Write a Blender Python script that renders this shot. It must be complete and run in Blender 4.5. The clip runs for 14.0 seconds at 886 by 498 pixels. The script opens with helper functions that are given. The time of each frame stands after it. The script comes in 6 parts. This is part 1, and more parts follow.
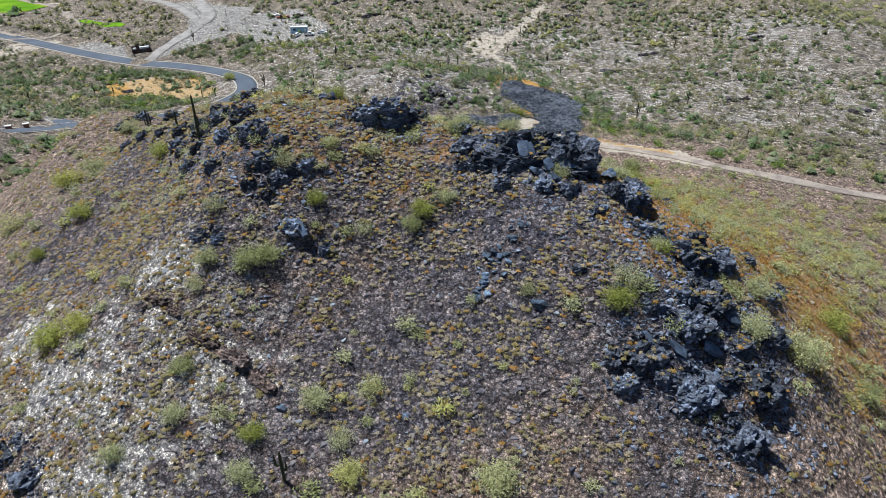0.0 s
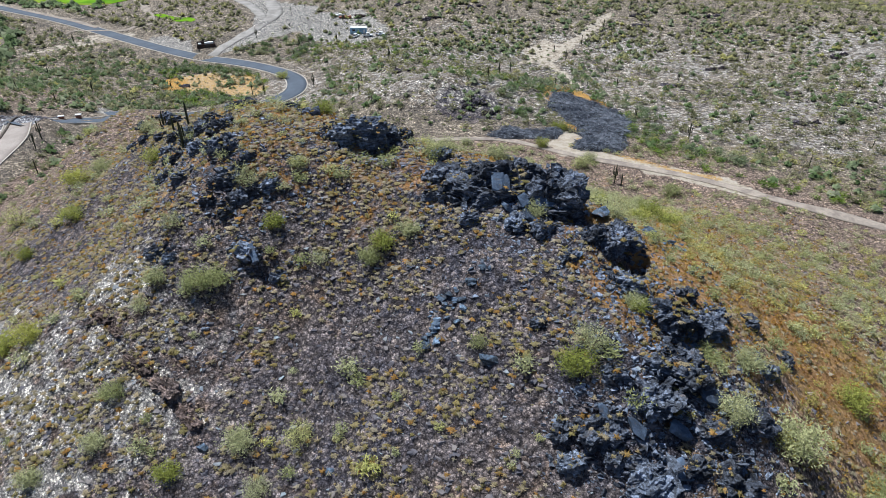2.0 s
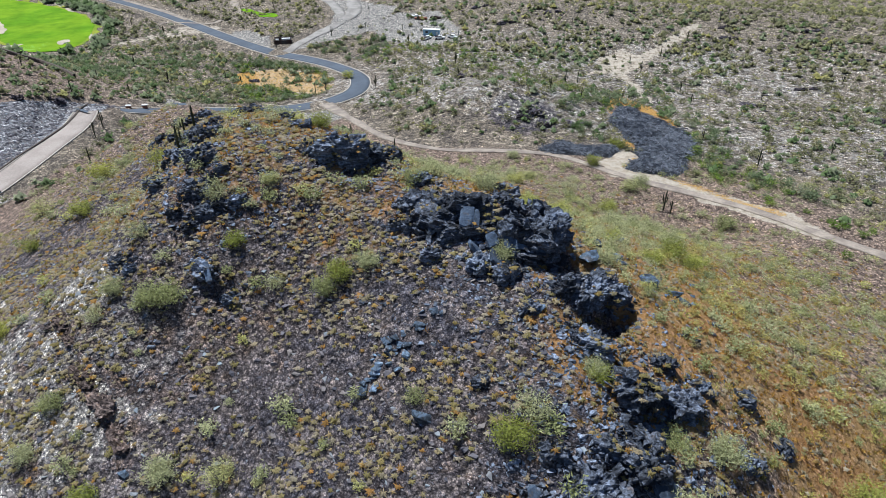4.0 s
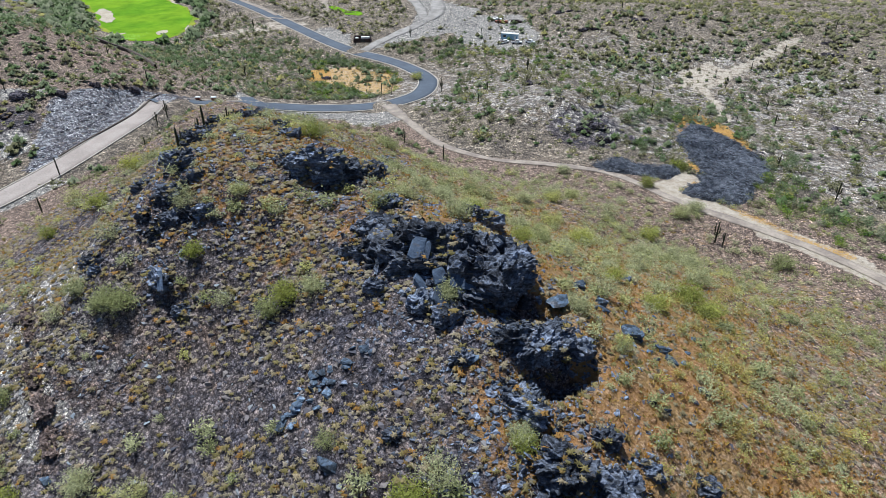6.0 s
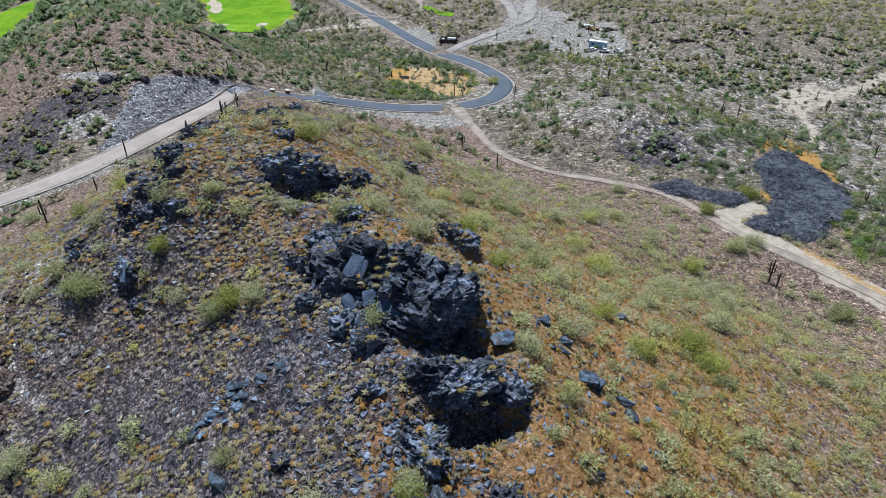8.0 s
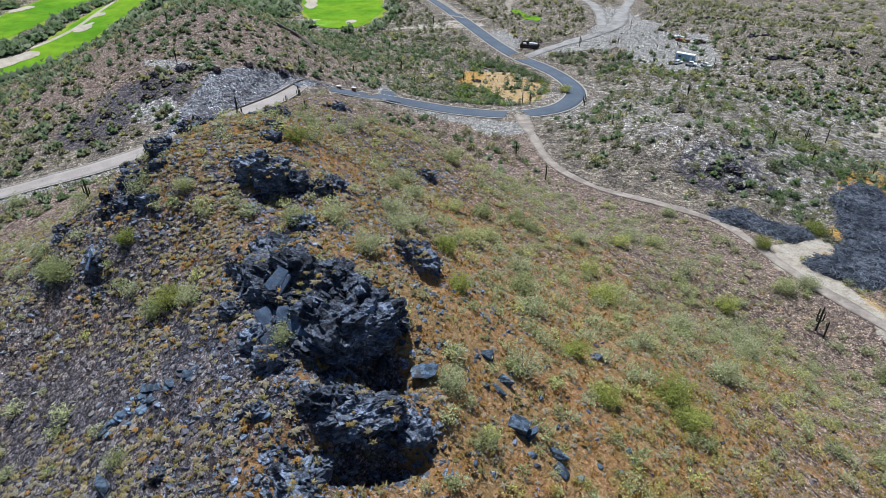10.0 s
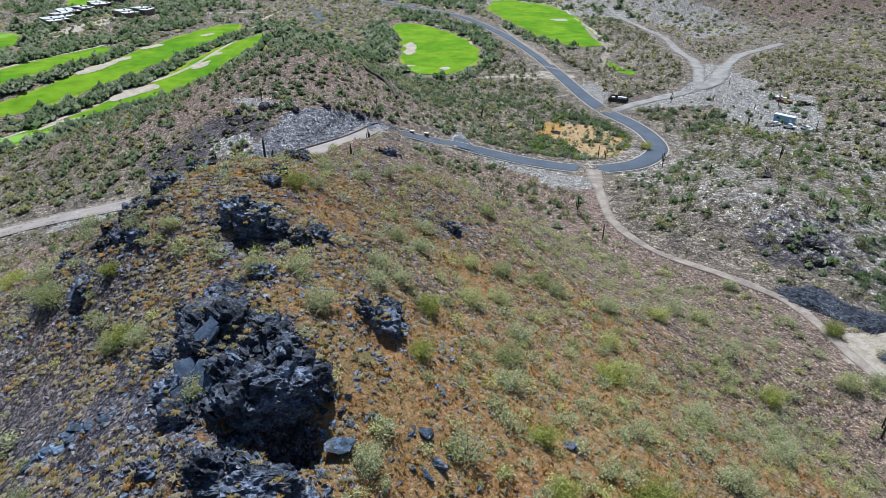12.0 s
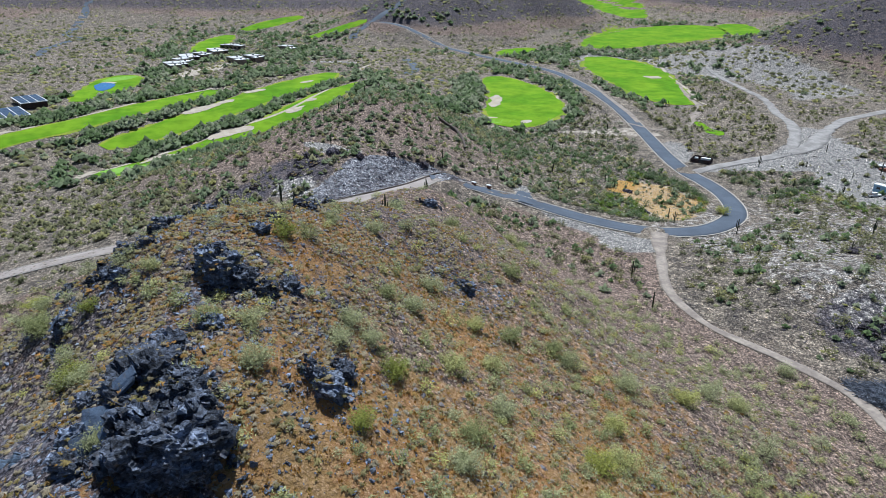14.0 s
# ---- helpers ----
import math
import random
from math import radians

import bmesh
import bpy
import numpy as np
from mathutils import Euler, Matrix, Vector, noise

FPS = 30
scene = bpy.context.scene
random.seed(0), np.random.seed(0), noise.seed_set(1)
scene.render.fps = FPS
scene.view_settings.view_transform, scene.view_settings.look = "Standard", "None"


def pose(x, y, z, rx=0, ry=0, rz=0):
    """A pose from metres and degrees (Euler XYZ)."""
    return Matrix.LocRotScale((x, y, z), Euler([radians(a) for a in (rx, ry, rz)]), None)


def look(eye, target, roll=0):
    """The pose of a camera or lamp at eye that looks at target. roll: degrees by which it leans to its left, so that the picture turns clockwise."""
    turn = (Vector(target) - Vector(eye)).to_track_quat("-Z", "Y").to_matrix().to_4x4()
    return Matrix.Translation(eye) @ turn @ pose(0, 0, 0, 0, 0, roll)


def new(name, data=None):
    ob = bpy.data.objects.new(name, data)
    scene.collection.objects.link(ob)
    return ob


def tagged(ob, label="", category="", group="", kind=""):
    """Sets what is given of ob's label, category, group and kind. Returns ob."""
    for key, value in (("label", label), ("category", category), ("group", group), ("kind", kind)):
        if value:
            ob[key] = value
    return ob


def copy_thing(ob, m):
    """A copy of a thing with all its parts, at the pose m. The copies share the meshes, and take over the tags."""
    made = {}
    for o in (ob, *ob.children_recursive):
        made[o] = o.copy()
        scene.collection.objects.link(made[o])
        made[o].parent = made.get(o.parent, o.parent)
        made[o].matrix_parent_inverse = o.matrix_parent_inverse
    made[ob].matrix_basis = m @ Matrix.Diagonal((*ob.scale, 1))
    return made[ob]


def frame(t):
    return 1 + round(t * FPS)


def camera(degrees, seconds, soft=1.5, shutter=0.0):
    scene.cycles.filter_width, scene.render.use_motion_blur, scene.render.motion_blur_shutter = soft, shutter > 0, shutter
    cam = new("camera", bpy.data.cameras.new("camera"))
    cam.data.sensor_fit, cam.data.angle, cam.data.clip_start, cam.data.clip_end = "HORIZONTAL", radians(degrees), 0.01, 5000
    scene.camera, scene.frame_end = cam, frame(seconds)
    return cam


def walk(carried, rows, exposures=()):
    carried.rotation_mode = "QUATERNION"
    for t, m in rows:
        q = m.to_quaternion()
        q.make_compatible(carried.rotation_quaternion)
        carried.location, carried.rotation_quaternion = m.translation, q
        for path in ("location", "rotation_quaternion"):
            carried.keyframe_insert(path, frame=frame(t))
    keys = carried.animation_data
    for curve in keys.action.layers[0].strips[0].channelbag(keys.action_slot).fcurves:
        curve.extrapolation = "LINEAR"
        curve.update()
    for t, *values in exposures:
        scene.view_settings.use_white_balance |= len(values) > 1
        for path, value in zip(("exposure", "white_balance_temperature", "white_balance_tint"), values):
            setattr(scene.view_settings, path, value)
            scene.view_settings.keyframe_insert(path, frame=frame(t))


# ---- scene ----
cam = camera(69.7, 14.0, soft=0.55)
PATH = [
    (0, (-0.09, -0.82, 57.64), (-0.282, 15.974, 46.780), 0.04),
    (0.5, (2.82, 1.09, 57.67), (2.199, 17.872, 46.814), 0.02),
    (1, (5.64, 3.07, 57.68), (4.531, 19.835, 46.830), -0.01),
    (1.5, (8.41, 5.17, 57.68), (6.727, 21.889, 46.842), 0.02),
    (2, (11.12, 7.36, 57.71), (8.834, 24.006, 46.868), 0.07),
    (2.5, (13.76, 9.59, 57.74), (10.853, 26.142, 46.896), 0.09),
    (3, (16.33, 11.86, 57.79), (12.817, 28.293, 46.950), 0.11),
    (5.5, (28.92, 23.80, 57.63), (22.363, 39.286, 46.797), -0.10),
    (6, (31.27, 26.33, 57.66), (24.075, 41.531, 46.832), -0.13),
    (6.5, (33.59, 28.87, 57.63), (25.752, 43.759, 46.814), -0.13),
    (7, (35.98, 31.35, 57.58), (27.509, 45.887, 46.770), -0.11),
    (7.5, (38.43, 33.80, 57.52), (29.344, 47.967, 46.719), -0.08),
    (8, (40.77, 36.31, 57.45), (31.093, 50.089, 46.656), -0.05),
    (10.5, (50.06, 50.65, 57.30), (37.701, 62.255, 46.682), 0.05),
    (11, (51.44, 53.68, 57.29), (38.444, 64.864, 46.982), 0.01),
    (11.5, (52.62, 56.77, 57.23), (38.993, 67.507, 47.270), -0.02),
    (12, (53.67, 59.86, 57.15), (39.434, 70.111, 47.545), -0.04),
    (12.5, (54.59, 62.96, 57.10), (39.768, 72.687, 47.846), -0.03),
    (13, (55.44, 66.08, 57.07), (40.056, 75.257, 48.173), -0.01),
    (13.5, (56.31, 69.33, 57.05), (40.426, 77.962, 48.501), 0.03),
    (14, (57.10, 72.66, 57.04), (40.832, 80.842, 48.770), 0.05),
]
walk(cam, [(t, look(eye, target, roll)) for t, eye, target, roll in PATH], exposures=[(0, 0.28, 5720, 7), (7, 0.22, 5560, 7), (14, 0.14, 5400, 7)])

# ---- light ----
SUN_DIR = Vector((-1.0, 0.6, 2.3)).normalized()
world = bpy.data.worlds.new("sky")
scene.world = world
world.use_nodes = True
sky = world.node_tree.nodes.new("ShaderNodeTexSky")
sky.sky_type = "NISHITA"
sky.sun_disc = False
sky.sun_elevation = math.asin(SUN_DIR.z)
sky.sun_rotation = math.atan2(SUN_DIR.x, SUN_DIR.y) % (2 * math.pi)
sky.altitude = 600
world.node_tree.nodes["Background"].inputs[1].default_value = 0.06
world.node_tree.links.new(sky.outputs[0], world.node_tree.nodes["Background"].inputs[0])
sun = new("sun", bpy.data.lights.new("sun", "SUN"))
sun.data.energy, sun.data.angle, sun.data.color = 5.0, radians(0.53), (1.0, 0.95, 0.87)
sun.matrix_world = look(SUN_DIR * 400, (0, 0, 0))

# ---- materials ----
def material(name, rough=0.9, spec=0.3):
    """An empty Principled material and small helpers to wire nodes."""
    m = bpy.data.materials.new(name)
    m.use_nodes = True
    bsdf = m.node_tree.nodes["Principled BSDF"]
    bsdf.inputs["Roughness"].default_value = rough
    bsdf.inputs["Specular IOR Level"].default_value = spec
    return m, m.node_tree.nodes, m.node_tree.links, bsdf


def noise_node(nodes, links, vector, scale, detail=4.0, rough=0.55):
    n = nodes.new("ShaderNodeTexNoise")
    n.inputs["Scale"].default_value, n.inputs["Detail"].default_value, n.inputs["Roughness"].default_value = scale, detail, rough
    links.new(vector, n.inputs["Vector"])
    return n.outputs["Fac"]


def span(nodes, links, value, lo, hi, a=0.0, b=1.0):
    r = nodes.new("ShaderNodeMapRange")
    r.interpolation_type = "SMOOTHSTEP"
    for k, v in zip(("From Min", "From Max", "To Min", "To Max"), (lo, hi, a, b)):
        r.inputs[k].default_value = v
    links.new(value, r.inputs["Value"])
    return r.outputs["Result"]


def blend(nodes, links, fac, a, b, mode="MIX"):
    x = nodes.new("ShaderNodeMix")
    x.data_type, x.blend_type = "RGBA", mode
    for socket, v in ((x.inputs["Factor"], fac), (x.inputs[6], a), (x.inputs[7], b)):
        if isinstance(v, (int, float)):
            socket.default_value = v
        elif isinstance(v, tuple):
            socket.default_value = (*v, 1.0)
        else:
            links.new(v, socket)
    return x.outputs[2]


def calc(nodes, links, op, a, b):
    n = nodes.new("ShaderNodeMath")
    n.operation = op
    for socket, v in zip(n.inputs, (a, b)):
        if isinstance(v, (int, float)):
            socket.default_value = v
        else:
            links.new(v, socket)
    return n.outputs[0]


def bump(nodes, links, bsdf, height, strength, distance):
    b = nodes.new("ShaderNodeBump")
    b.inputs["Strength"].default_value, b.inputs["Distance"].default_value = strength, distance
    links.new(height, b.inputs["Height"])
    links.new(b.outputs[0], bsdf.inputs["Normal"])


def place(nodes):
    return nodes.new("ShaderNodeNewGeometry").outputs["Position"]


def mottled(name, a, b, scale, rough=0.9, fine=None, bump_at=0.0, c=None, spec=0.3, metal=0.0):
    """A surface that wanders between two or three colours, with a finer grain and relief."""
    m, nodes, links, bsdf = material(name, rough, spec)
    bsdf.inputs["Metallic"].default_value = metal
    p = place(nodes)
    big = noise_node(nodes, links, p, scale, 5)
    col = blend(nodes, links, span(nodes, links, big, 0.35, 0.65), a, b)
    grain = noise_node(nodes, links, p, fine or scale * 9, 3)
    if c:
        col = blend(nodes, links, span(nodes, links, grain, 0.52, 0.68), col, c)
    col = blend(nodes, links, 1.0, col, blend(nodes, links, grain, (0.62, 0.62, 0.62), (1.38, 1.38, 1.38)), "MULTIPLY")
    links.new(col, bsdf.inputs["Base Color"])
    if bump_at:
        bump(nodes, links, bsdf, grain, 0.6, bump_at)
    return m


def ground_material():
    m, nodes, links, bsdf = material("desert_soil", 0.95, 0.1)
    p = place(nodes)

    def attribute(name):
        a = nodes.new("ShaderNodeAttribute")
        a.attribute_name = name
        c = nodes.new("ShaderNodeSeparateColor")
        links.new(a.outputs["Color"], c.inputs[0])
        return (*c.outputs[:3], a.outputs["Alpha"])

    dark_in, gold_in, pale_in, hill_in = attribute("cover")
    sand_in, orange_in, gravel_in, cut_in = attribute("zones")
    big = noise_node(nodes, links, p, 0.05, 5)
    patchy = noise_node(nodes, links, p, 0.13, 6, 0.65)
    mid = noise_node(nodes, links, p, 0.45, 5, 0.65)
    fine = noise_node(nodes, links, p, 2.6, 4, 0.7)
    grit = noise_node(nodes, links, p, 9.0, 2, 0.7)

    def zone(channel, lo, hi, wander, amount=1.3):
        return span(nodes, links, calc(nodes, links, "ADD", channel, calc(nodes, links, "MULTIPLY", calc(nodes, links, "SUBTRACT", wander, 0.5), amount)), lo, hi)

    # pale caliche floor of the valley, with grey rubble lying on it in patches
    soil = blend(nodes, links, span(nodes, links, big, 0.35, 0.65), (0.235, 0.198, 0.158), (0.18, 0.154, 0.126))
    soil = blend(nodes, links, span(nodes, links, mid, 0.47, 0.62), soil, (0.375, 0.322, 0.255))
    rubble = blend(nodes, links, span(nodes, links, mid, 0.4, 0.6), (0.125, 0.110, 0.097), (0.205, 0.176, 0.143))
    soil = blend(nodes, links, span(nodes, links, patchy, 0.5, 0.6), soil, rubble)
    brown = blend(nodes, links, span(nodes, links, mid, 0.36, 0.64), (0.195, 0.146, 0.12), (0.30, 0.23, 0.187))
    brown = blend(nodes, links, span(nodes, links, fine, 0.56, 0.72), brown, (0.38, 0.285, 0.24))
    soil = blend(nodes, links, span(nodes, links, hill_in, 0.25, 0.75), soil, brown)
    scree = blend(nodes, links, span(nodes, links, mid, 0.38, 0.62), (0.07, 0.068, 0.086), (0.158, 0.134, 0.132))
    scree = blend(nodes, links, span(nodes, links, fine, 0.55, 0.75), scree, (0.25, 0.205, 0.18))
    # dark_in also carries the shade painted into two hollows under the ledges
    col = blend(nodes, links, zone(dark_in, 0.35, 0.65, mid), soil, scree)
    pale = blend(nodes, links, span(nodes, links, mid, 0.35, 0.65), (0.30, 0.285, 0.27), (0.45, 0.425, 0.395))
    col = blend(nodes, links, zone(pale_in, 0.4, 0.7, mid), col, pale)
    gravel = blend(nodes, links, span(nodes, links, mid, 0.35, 0.65), (0.27, 0.26, 0.245), (0.40, 0.375, 0.345))
    col = blend(nodes, links, zone(gravel_in, 0.35, 0.65, mid, 0.9), col, gravel)
    blasted = blend(nodes, links, span(nodes, links, mid, 0.38, 0.6), (0.13, 0.125, 0.14), (0.33, 0.335, 0.36))
    blasted = blend(nodes, links, span(nodes, links, fine, 0.5, 0.68), blasted, (0.55, 0.56, 0.58))
    col = blend(nodes, links, zone(cut_in, 0.35, 0.65, mid, 0.8), col, blasted)
    # stones of three sizes: lit tops and shaded gaps painted into the colour
    relief_sum = calc(nodes, links, "ADD", fine, calc(nodes, links, "MULTIPLY", grit, 0.5))
    for scale, low, high, share in ((1.15, 0.6, 1.35, 0.45), (2.7, 0.4, 1.5, 0.7), (6.2, 0.4, 1.5, 0.65)):
        cell = nodes.new("ShaderNodeTexVoronoi")
        cell.inputs["Scale"].default_value = scale
        links.new(p, cell.inputs["Vector"])
        grey = nodes.new("ShaderNodeSeparateColor")
        links.new(cell.outputs["Color"], grey.inputs[0])
        tint = blend(nodes, links, span(nodes, links, grey.outputs[0], 0.05, 0.95), (low, low, low * 1.06), (high, high * 0.985, high * 0.95))
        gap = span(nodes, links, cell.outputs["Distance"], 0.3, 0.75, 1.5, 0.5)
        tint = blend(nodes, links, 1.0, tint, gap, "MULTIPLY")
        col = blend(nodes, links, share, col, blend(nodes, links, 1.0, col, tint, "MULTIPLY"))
        relief_sum = calc(nodes, links, "ADD", relief_sum, calc(nodes, links, "MULTIPLY", calc(nodes, links, "MULTIPLY", gap, grey.outputs[1]), 0.9 / scale))
    col = blend(nodes, links, 1.0, col, blend(nodes, links, span(nodes, links, grit, 0.3, 0.7), (0.66, 0.66, 0.67), (1.36, 1.35, 1.33)), "MULTIPLY")
    gold = blend(nodes, links, span(nodes, links, fine, 0.35, 0.65), (0.33, 0.145, 0.042), (0.44, 0.255, 0.085))
    gold = blend(nodes, links, span(nodes, links, patchy, 0.42, 0.6), gold, (0.37, 0.225, 0.08))
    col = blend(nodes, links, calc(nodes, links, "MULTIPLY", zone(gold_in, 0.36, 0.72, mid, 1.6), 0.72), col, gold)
    # trodden sand and dry grass lie over the stones
    sand = blend(nodes, links, span(nodes, links, mid, 0.35, 0.65), (0.44, 0.365, 0.28), (0.57, 0.50, 0.41))
    sand = blend(nodes, links, span(nodes, links, fine, 0.56, 0.7), sand, (0.36, 0.29, 0.23))
    col = blend(nodes, links, zone(sand_in, 0.35, 0.65, mid), col, sand)
    straw = blend(nodes, links, span(nodes, links, fine, 0.38, 0.62), (0.42, 0.20, 0.045), (0.55, 0.36, 0.12))
    col = blend(nodes, links, zone(orange_in, 0.38, 0.66, fine), col, straw)
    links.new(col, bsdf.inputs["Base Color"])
    bump(nodes, links, bsdf, relief_sum, 1.0, 0.3)
    return m


def rock_material(name, dark, mid, light, stain, freq=1.0, relief=1.0):
    """Fractured rock: dark faces, plates with the sky's bluish sheen painted in, rusty stain, with tilted bedding."""
    m, nodes, links, bsdf = material(name, 0.8, 0.25)
    p = place(nodes)
    own = nodes.new("ShaderNodeObjectInfo").outputs["Random"]
    a = noise_node(nodes, links, p, 0.5 * freq, 5, 0.6)
    b = noise_node(nodes, links, p, 3.2 * freq, 5, 0.7)
    bed = nodes.new("ShaderNodeMapping")
    bed.inputs["Rotation"].default_value, bed.inputs["Scale"].default_value = (0.9, 0.5, 0.3), (0.6, 0.6, 5.0)
    links.new(p, bed.inputs["Vector"])
    lines = noise_node(nodes, links, bed.outputs[0], 1.3 * freq, 4, 0.6)
    col = blend(nodes, links, span(nodes, links, a, 0.38, 0.62), dark, mid)
    # lighter plates: sky sheen put into the base colour
    col = blend(nodes, links, calc(nodes, links, "MULTIPLY", span(nodes, links, b, 0.55, 0.72), 0.6), col, light)
    col = blend(nodes, links, calc(nodes, links, "MULTIPLY", span(nodes, links, own, 0.6, 1.0), 0.22), col, light)
    col = blend(nodes, links, calc(nodes, links, "MULTIPLY", span(nodes, links, noise_node(nodes, links, p, 1.1 * freq, 4), 0.58, 0.7), 0.55), col, stain)
    col = blend(nodes, links, 1.0, col, blend(nodes, links, own, (0.6, 0.6, 0.61), (1.25, 1.26, 1.3)), "MULTIPLY")
    height = calc(nodes, links, "ADD", lines, calc(nodes, links, "MULTIPLY", b, 0.8))
    for scale, low, high in ((1.5 * freq, 0.6, 1.35), (4.2 * freq, 0.6, 1.4)):
        cell = nodes.new("ShaderNodeTexVoronoi")
        cell.distance = "MANHATTAN"
        cell.inputs["Scale"].default_value = scale
        links.new(bed.outputs[0] if scale < 2 and relief > 0.5 else p, cell.inputs["Vector"])
        grey = nodes.new("ShaderNodeSeparateColor")
        links.new(cell.outputs["Color"], grey.inputs[0])
        # bright facets tinted bluer, as painted sky sheen
        facet = blend(nodes, links, span(nodes, links, grey.outputs[0], 0.05, 0.95), (low, low, low), (high, high * 1.02, high * 1.06))
        col = blend(nodes, links, 1.0 if relief > 0.5 else 0.3, col, blend(nodes, links, 1.0, col, facet, "MULTIPLY"))
        height = calc(nodes, links, "ADD", height, calc(nodes, links, "MULTIPLY", grey.outputs[1], 0.7))
    links.new(col, bsdf.inputs["Base Color"])
    bump(nodes, links, bsdf, height, relief, 0.25 / freq)
    return m


def leaf_material(name, a, b, c, thin=0.35, vary=1.0):
    """Foliage: a tone of its own for each plant, with lighter and drier sprays."""
    m, nodes, links, bsdf = material(name, 0.85, 0.05)
    tone = nodes.new("ShaderNodeAttribute")
    tone.attribute_name = "tone"
    geo = nodes.new("ShaderNodeNewGeometry")
    own = nodes.new("ShaderNodeObjectInfo").outputs["Random"]
    t = nodes.new("ShaderNodeMath")
    t.operation = "FRACT"
    links.new(calc(nodes, links, "ADD", tone.outputs["Fac"], own), t.inputs[0])
    col = blend(nodes, links, span(nodes, links, t.outputs[0], 0.1, 0.6), a, b)
    col = blend(nodes, links, span(nodes, links, t.outputs[0], 0.7, 1.0), col, c)
    isle = geo.outputs["Random Per Island"]
    col = blend(nodes, links, 1.0, col, blend(nodes, links, isle, (1 - 0.35 * vary, 1 - 0.33 * vary, 1 - 0.35 * vary), (1 + 0.35 * vary, 1 + 0.32 * vary, 1 + 0.28 * vary)), "MULTIPLY")
    fuzz = noise_node(nodes, links, place(nodes), 8.0, 3, 0.75)
    col = blend(nodes, links, 1.0, col, blend(nodes, links, span(nodes, links, fuzz, 0.3, 0.7), (0.62, 0.62, 0.6), (1.35, 1.34, 1.3)), "MULTIPLY")
    # thin leaves pass some of the sun's light
    through_light, both = nodes.new("ShaderNodeBsdfTranslucent"), nodes.new("ShaderNodeMixShader")
    links.new(col, through_light.inputs["Color"])
    both.inputs[0].default_value = thin
    links.new(bsdf.outputs[0], both.inputs[1])
    links.new(through_light.outputs[0], both.inputs[2])
    links.new(both.outputs[0], nodes["Material Output"].inputs["Surface"])
    links.new(col, bsdf.inputs["Base Color"])
    return m


SOIL = ground_material()
BASALT = rock_material("dark_basalt", (0.055, 0.06, 0.074), (0.165, 0.18, 0.215), (0.20, 0.235, 0.285), (0.15, 0.115, 0.09))
SLATE = rock_material("blue_grey_slate", (0.06, 0.08, 0.108), (0.10, 0.132, 0.172), (0.17, 0.225, 0.275), (0.15, 0.12, 0.095), 1.0, 0.55)
PLATE = rock_material("blue_black_plate", (0.045, 0.062, 0.095), (0.085, 0.115, 0.165), (0.145, 0.19, 0.255), (0.13, 0.105, 0.085), 1.5, 0.45)
RUSTY = rock_material("rusty_ledge_rock", (0.10, 0.07, 0.058), (0.20, 0.14, 0.11), (0.30, 0.235, 0.195), (0.26, 0.15, 0.085), 1.4)
PURPLE = rock_material("purple_rubble", (0.055, 0.043, 0.05), (0.115, 0.092, 0.10), (0.24, 0.22, 0.225), (0.15, 0.10, 0.07), 0.9)


def stone_material():
    m, nodes, links, bsdf = material("scree_stone", 0.8, 0.2)
    isle = nodes.new("ShaderNodeNewGeometry").outputs["Random Per Island"]
    col = blend(nodes, links, span(nodes, links, isle, 0.0, 0.5), (0.06, 0.06, 0.075), (0.135, 0.125, 0.14))
    col = blend(nodes, links, span(nodes, links, isle, 0.55, 0.8), col, (0.20, 0.175, 0.165))
    col = blend(nodes, links, span(nodes, links, isle, 0.86, 1.0), col, (0.25, 0.285, 0.32))
    grain = noise_node(nodes, links, place(nodes), 5.0, 3)
    col = blend(nodes, links, 1.0, col, blend(nodes, links, grain, (0.6, 0.6, 0.6), (1.4, 1.4, 1.4)), "MULTIPLY")
    links.new(col, bsdf.inputs["Base Color"])
    return m


SCREE = stone_material()
BUSH = leaf_material("bush_leaf", (0.30, 0.32, 0.15), (0.41, 0.42, 0.245), (0.47, 0.465, 0.17))
PALO = leaf_material("green_leaf", (0.24, 0.265, 0.065), (0.34, 0.36, 0.095), (0.42, 0.42, 0.11))
TUFT = leaf_material("tuft_leaf", (0.31, 0.26, 0.18), (0.22, 0.19, 0.085), (0.32, 0.18, 0.06), 0.3, 0.8)
STRAW = leaf_material("straw_cushion", (0.35, 0.305, 0.235), (0.26, 0.225, 0.16), (0.31, 0.235, 0.12), 0.3, 0.5)
VALLEY_LEAF = leaf_material("valley_leaf", (0.165, 0.165, 0.09), (0.235, 0.23, 0.135), (0.33, 0.315, 0.12))
WASH_LEAF = leaf_material("wash_green_leaf", (0.13, 0.20, 0.04), (0.20, 0.28, 0.055), (0.30, 0.35, 0.08))
TREE_LEAF = leaf_material("tree_leaf", (0.115, 0.165, 0.07), (0.185, 0.225, 0.13), (0.26, 0.28, 0.19))
TWIG = mottled("grey_twig", (0.12, 0.095, 0.075), (0.2, 0.17, 0.14), 2.0)
CACTUS = mottled("cactus_skin", (0.03, 0.038, 0.02), (0.055, 0.06, 0.03), 1.5, 0.7, 14)
ASPHALT = mottled("asphalt", (0.075, 0.09, 0.115), (0.095, 0.112, 0.14), 0.12, 0.85, 4.0)
CONCRETE = mottled("kerb_concrete", (0.42, 0.37, 0.31), (0.5, 0.45, 0.39), 0.6, 0.9)
PAVER = mottled("tan_road_surface", (0.30, 0.255, 0.225), (0.36, 0.31, 0.275), 0.15, 0.9, 3.0)
DIRT = mottled("packed_dirt", (0.23, 0.19, 0.16), (0.35, 0.295, 0.24), 0.3, 0.95, 1.5)
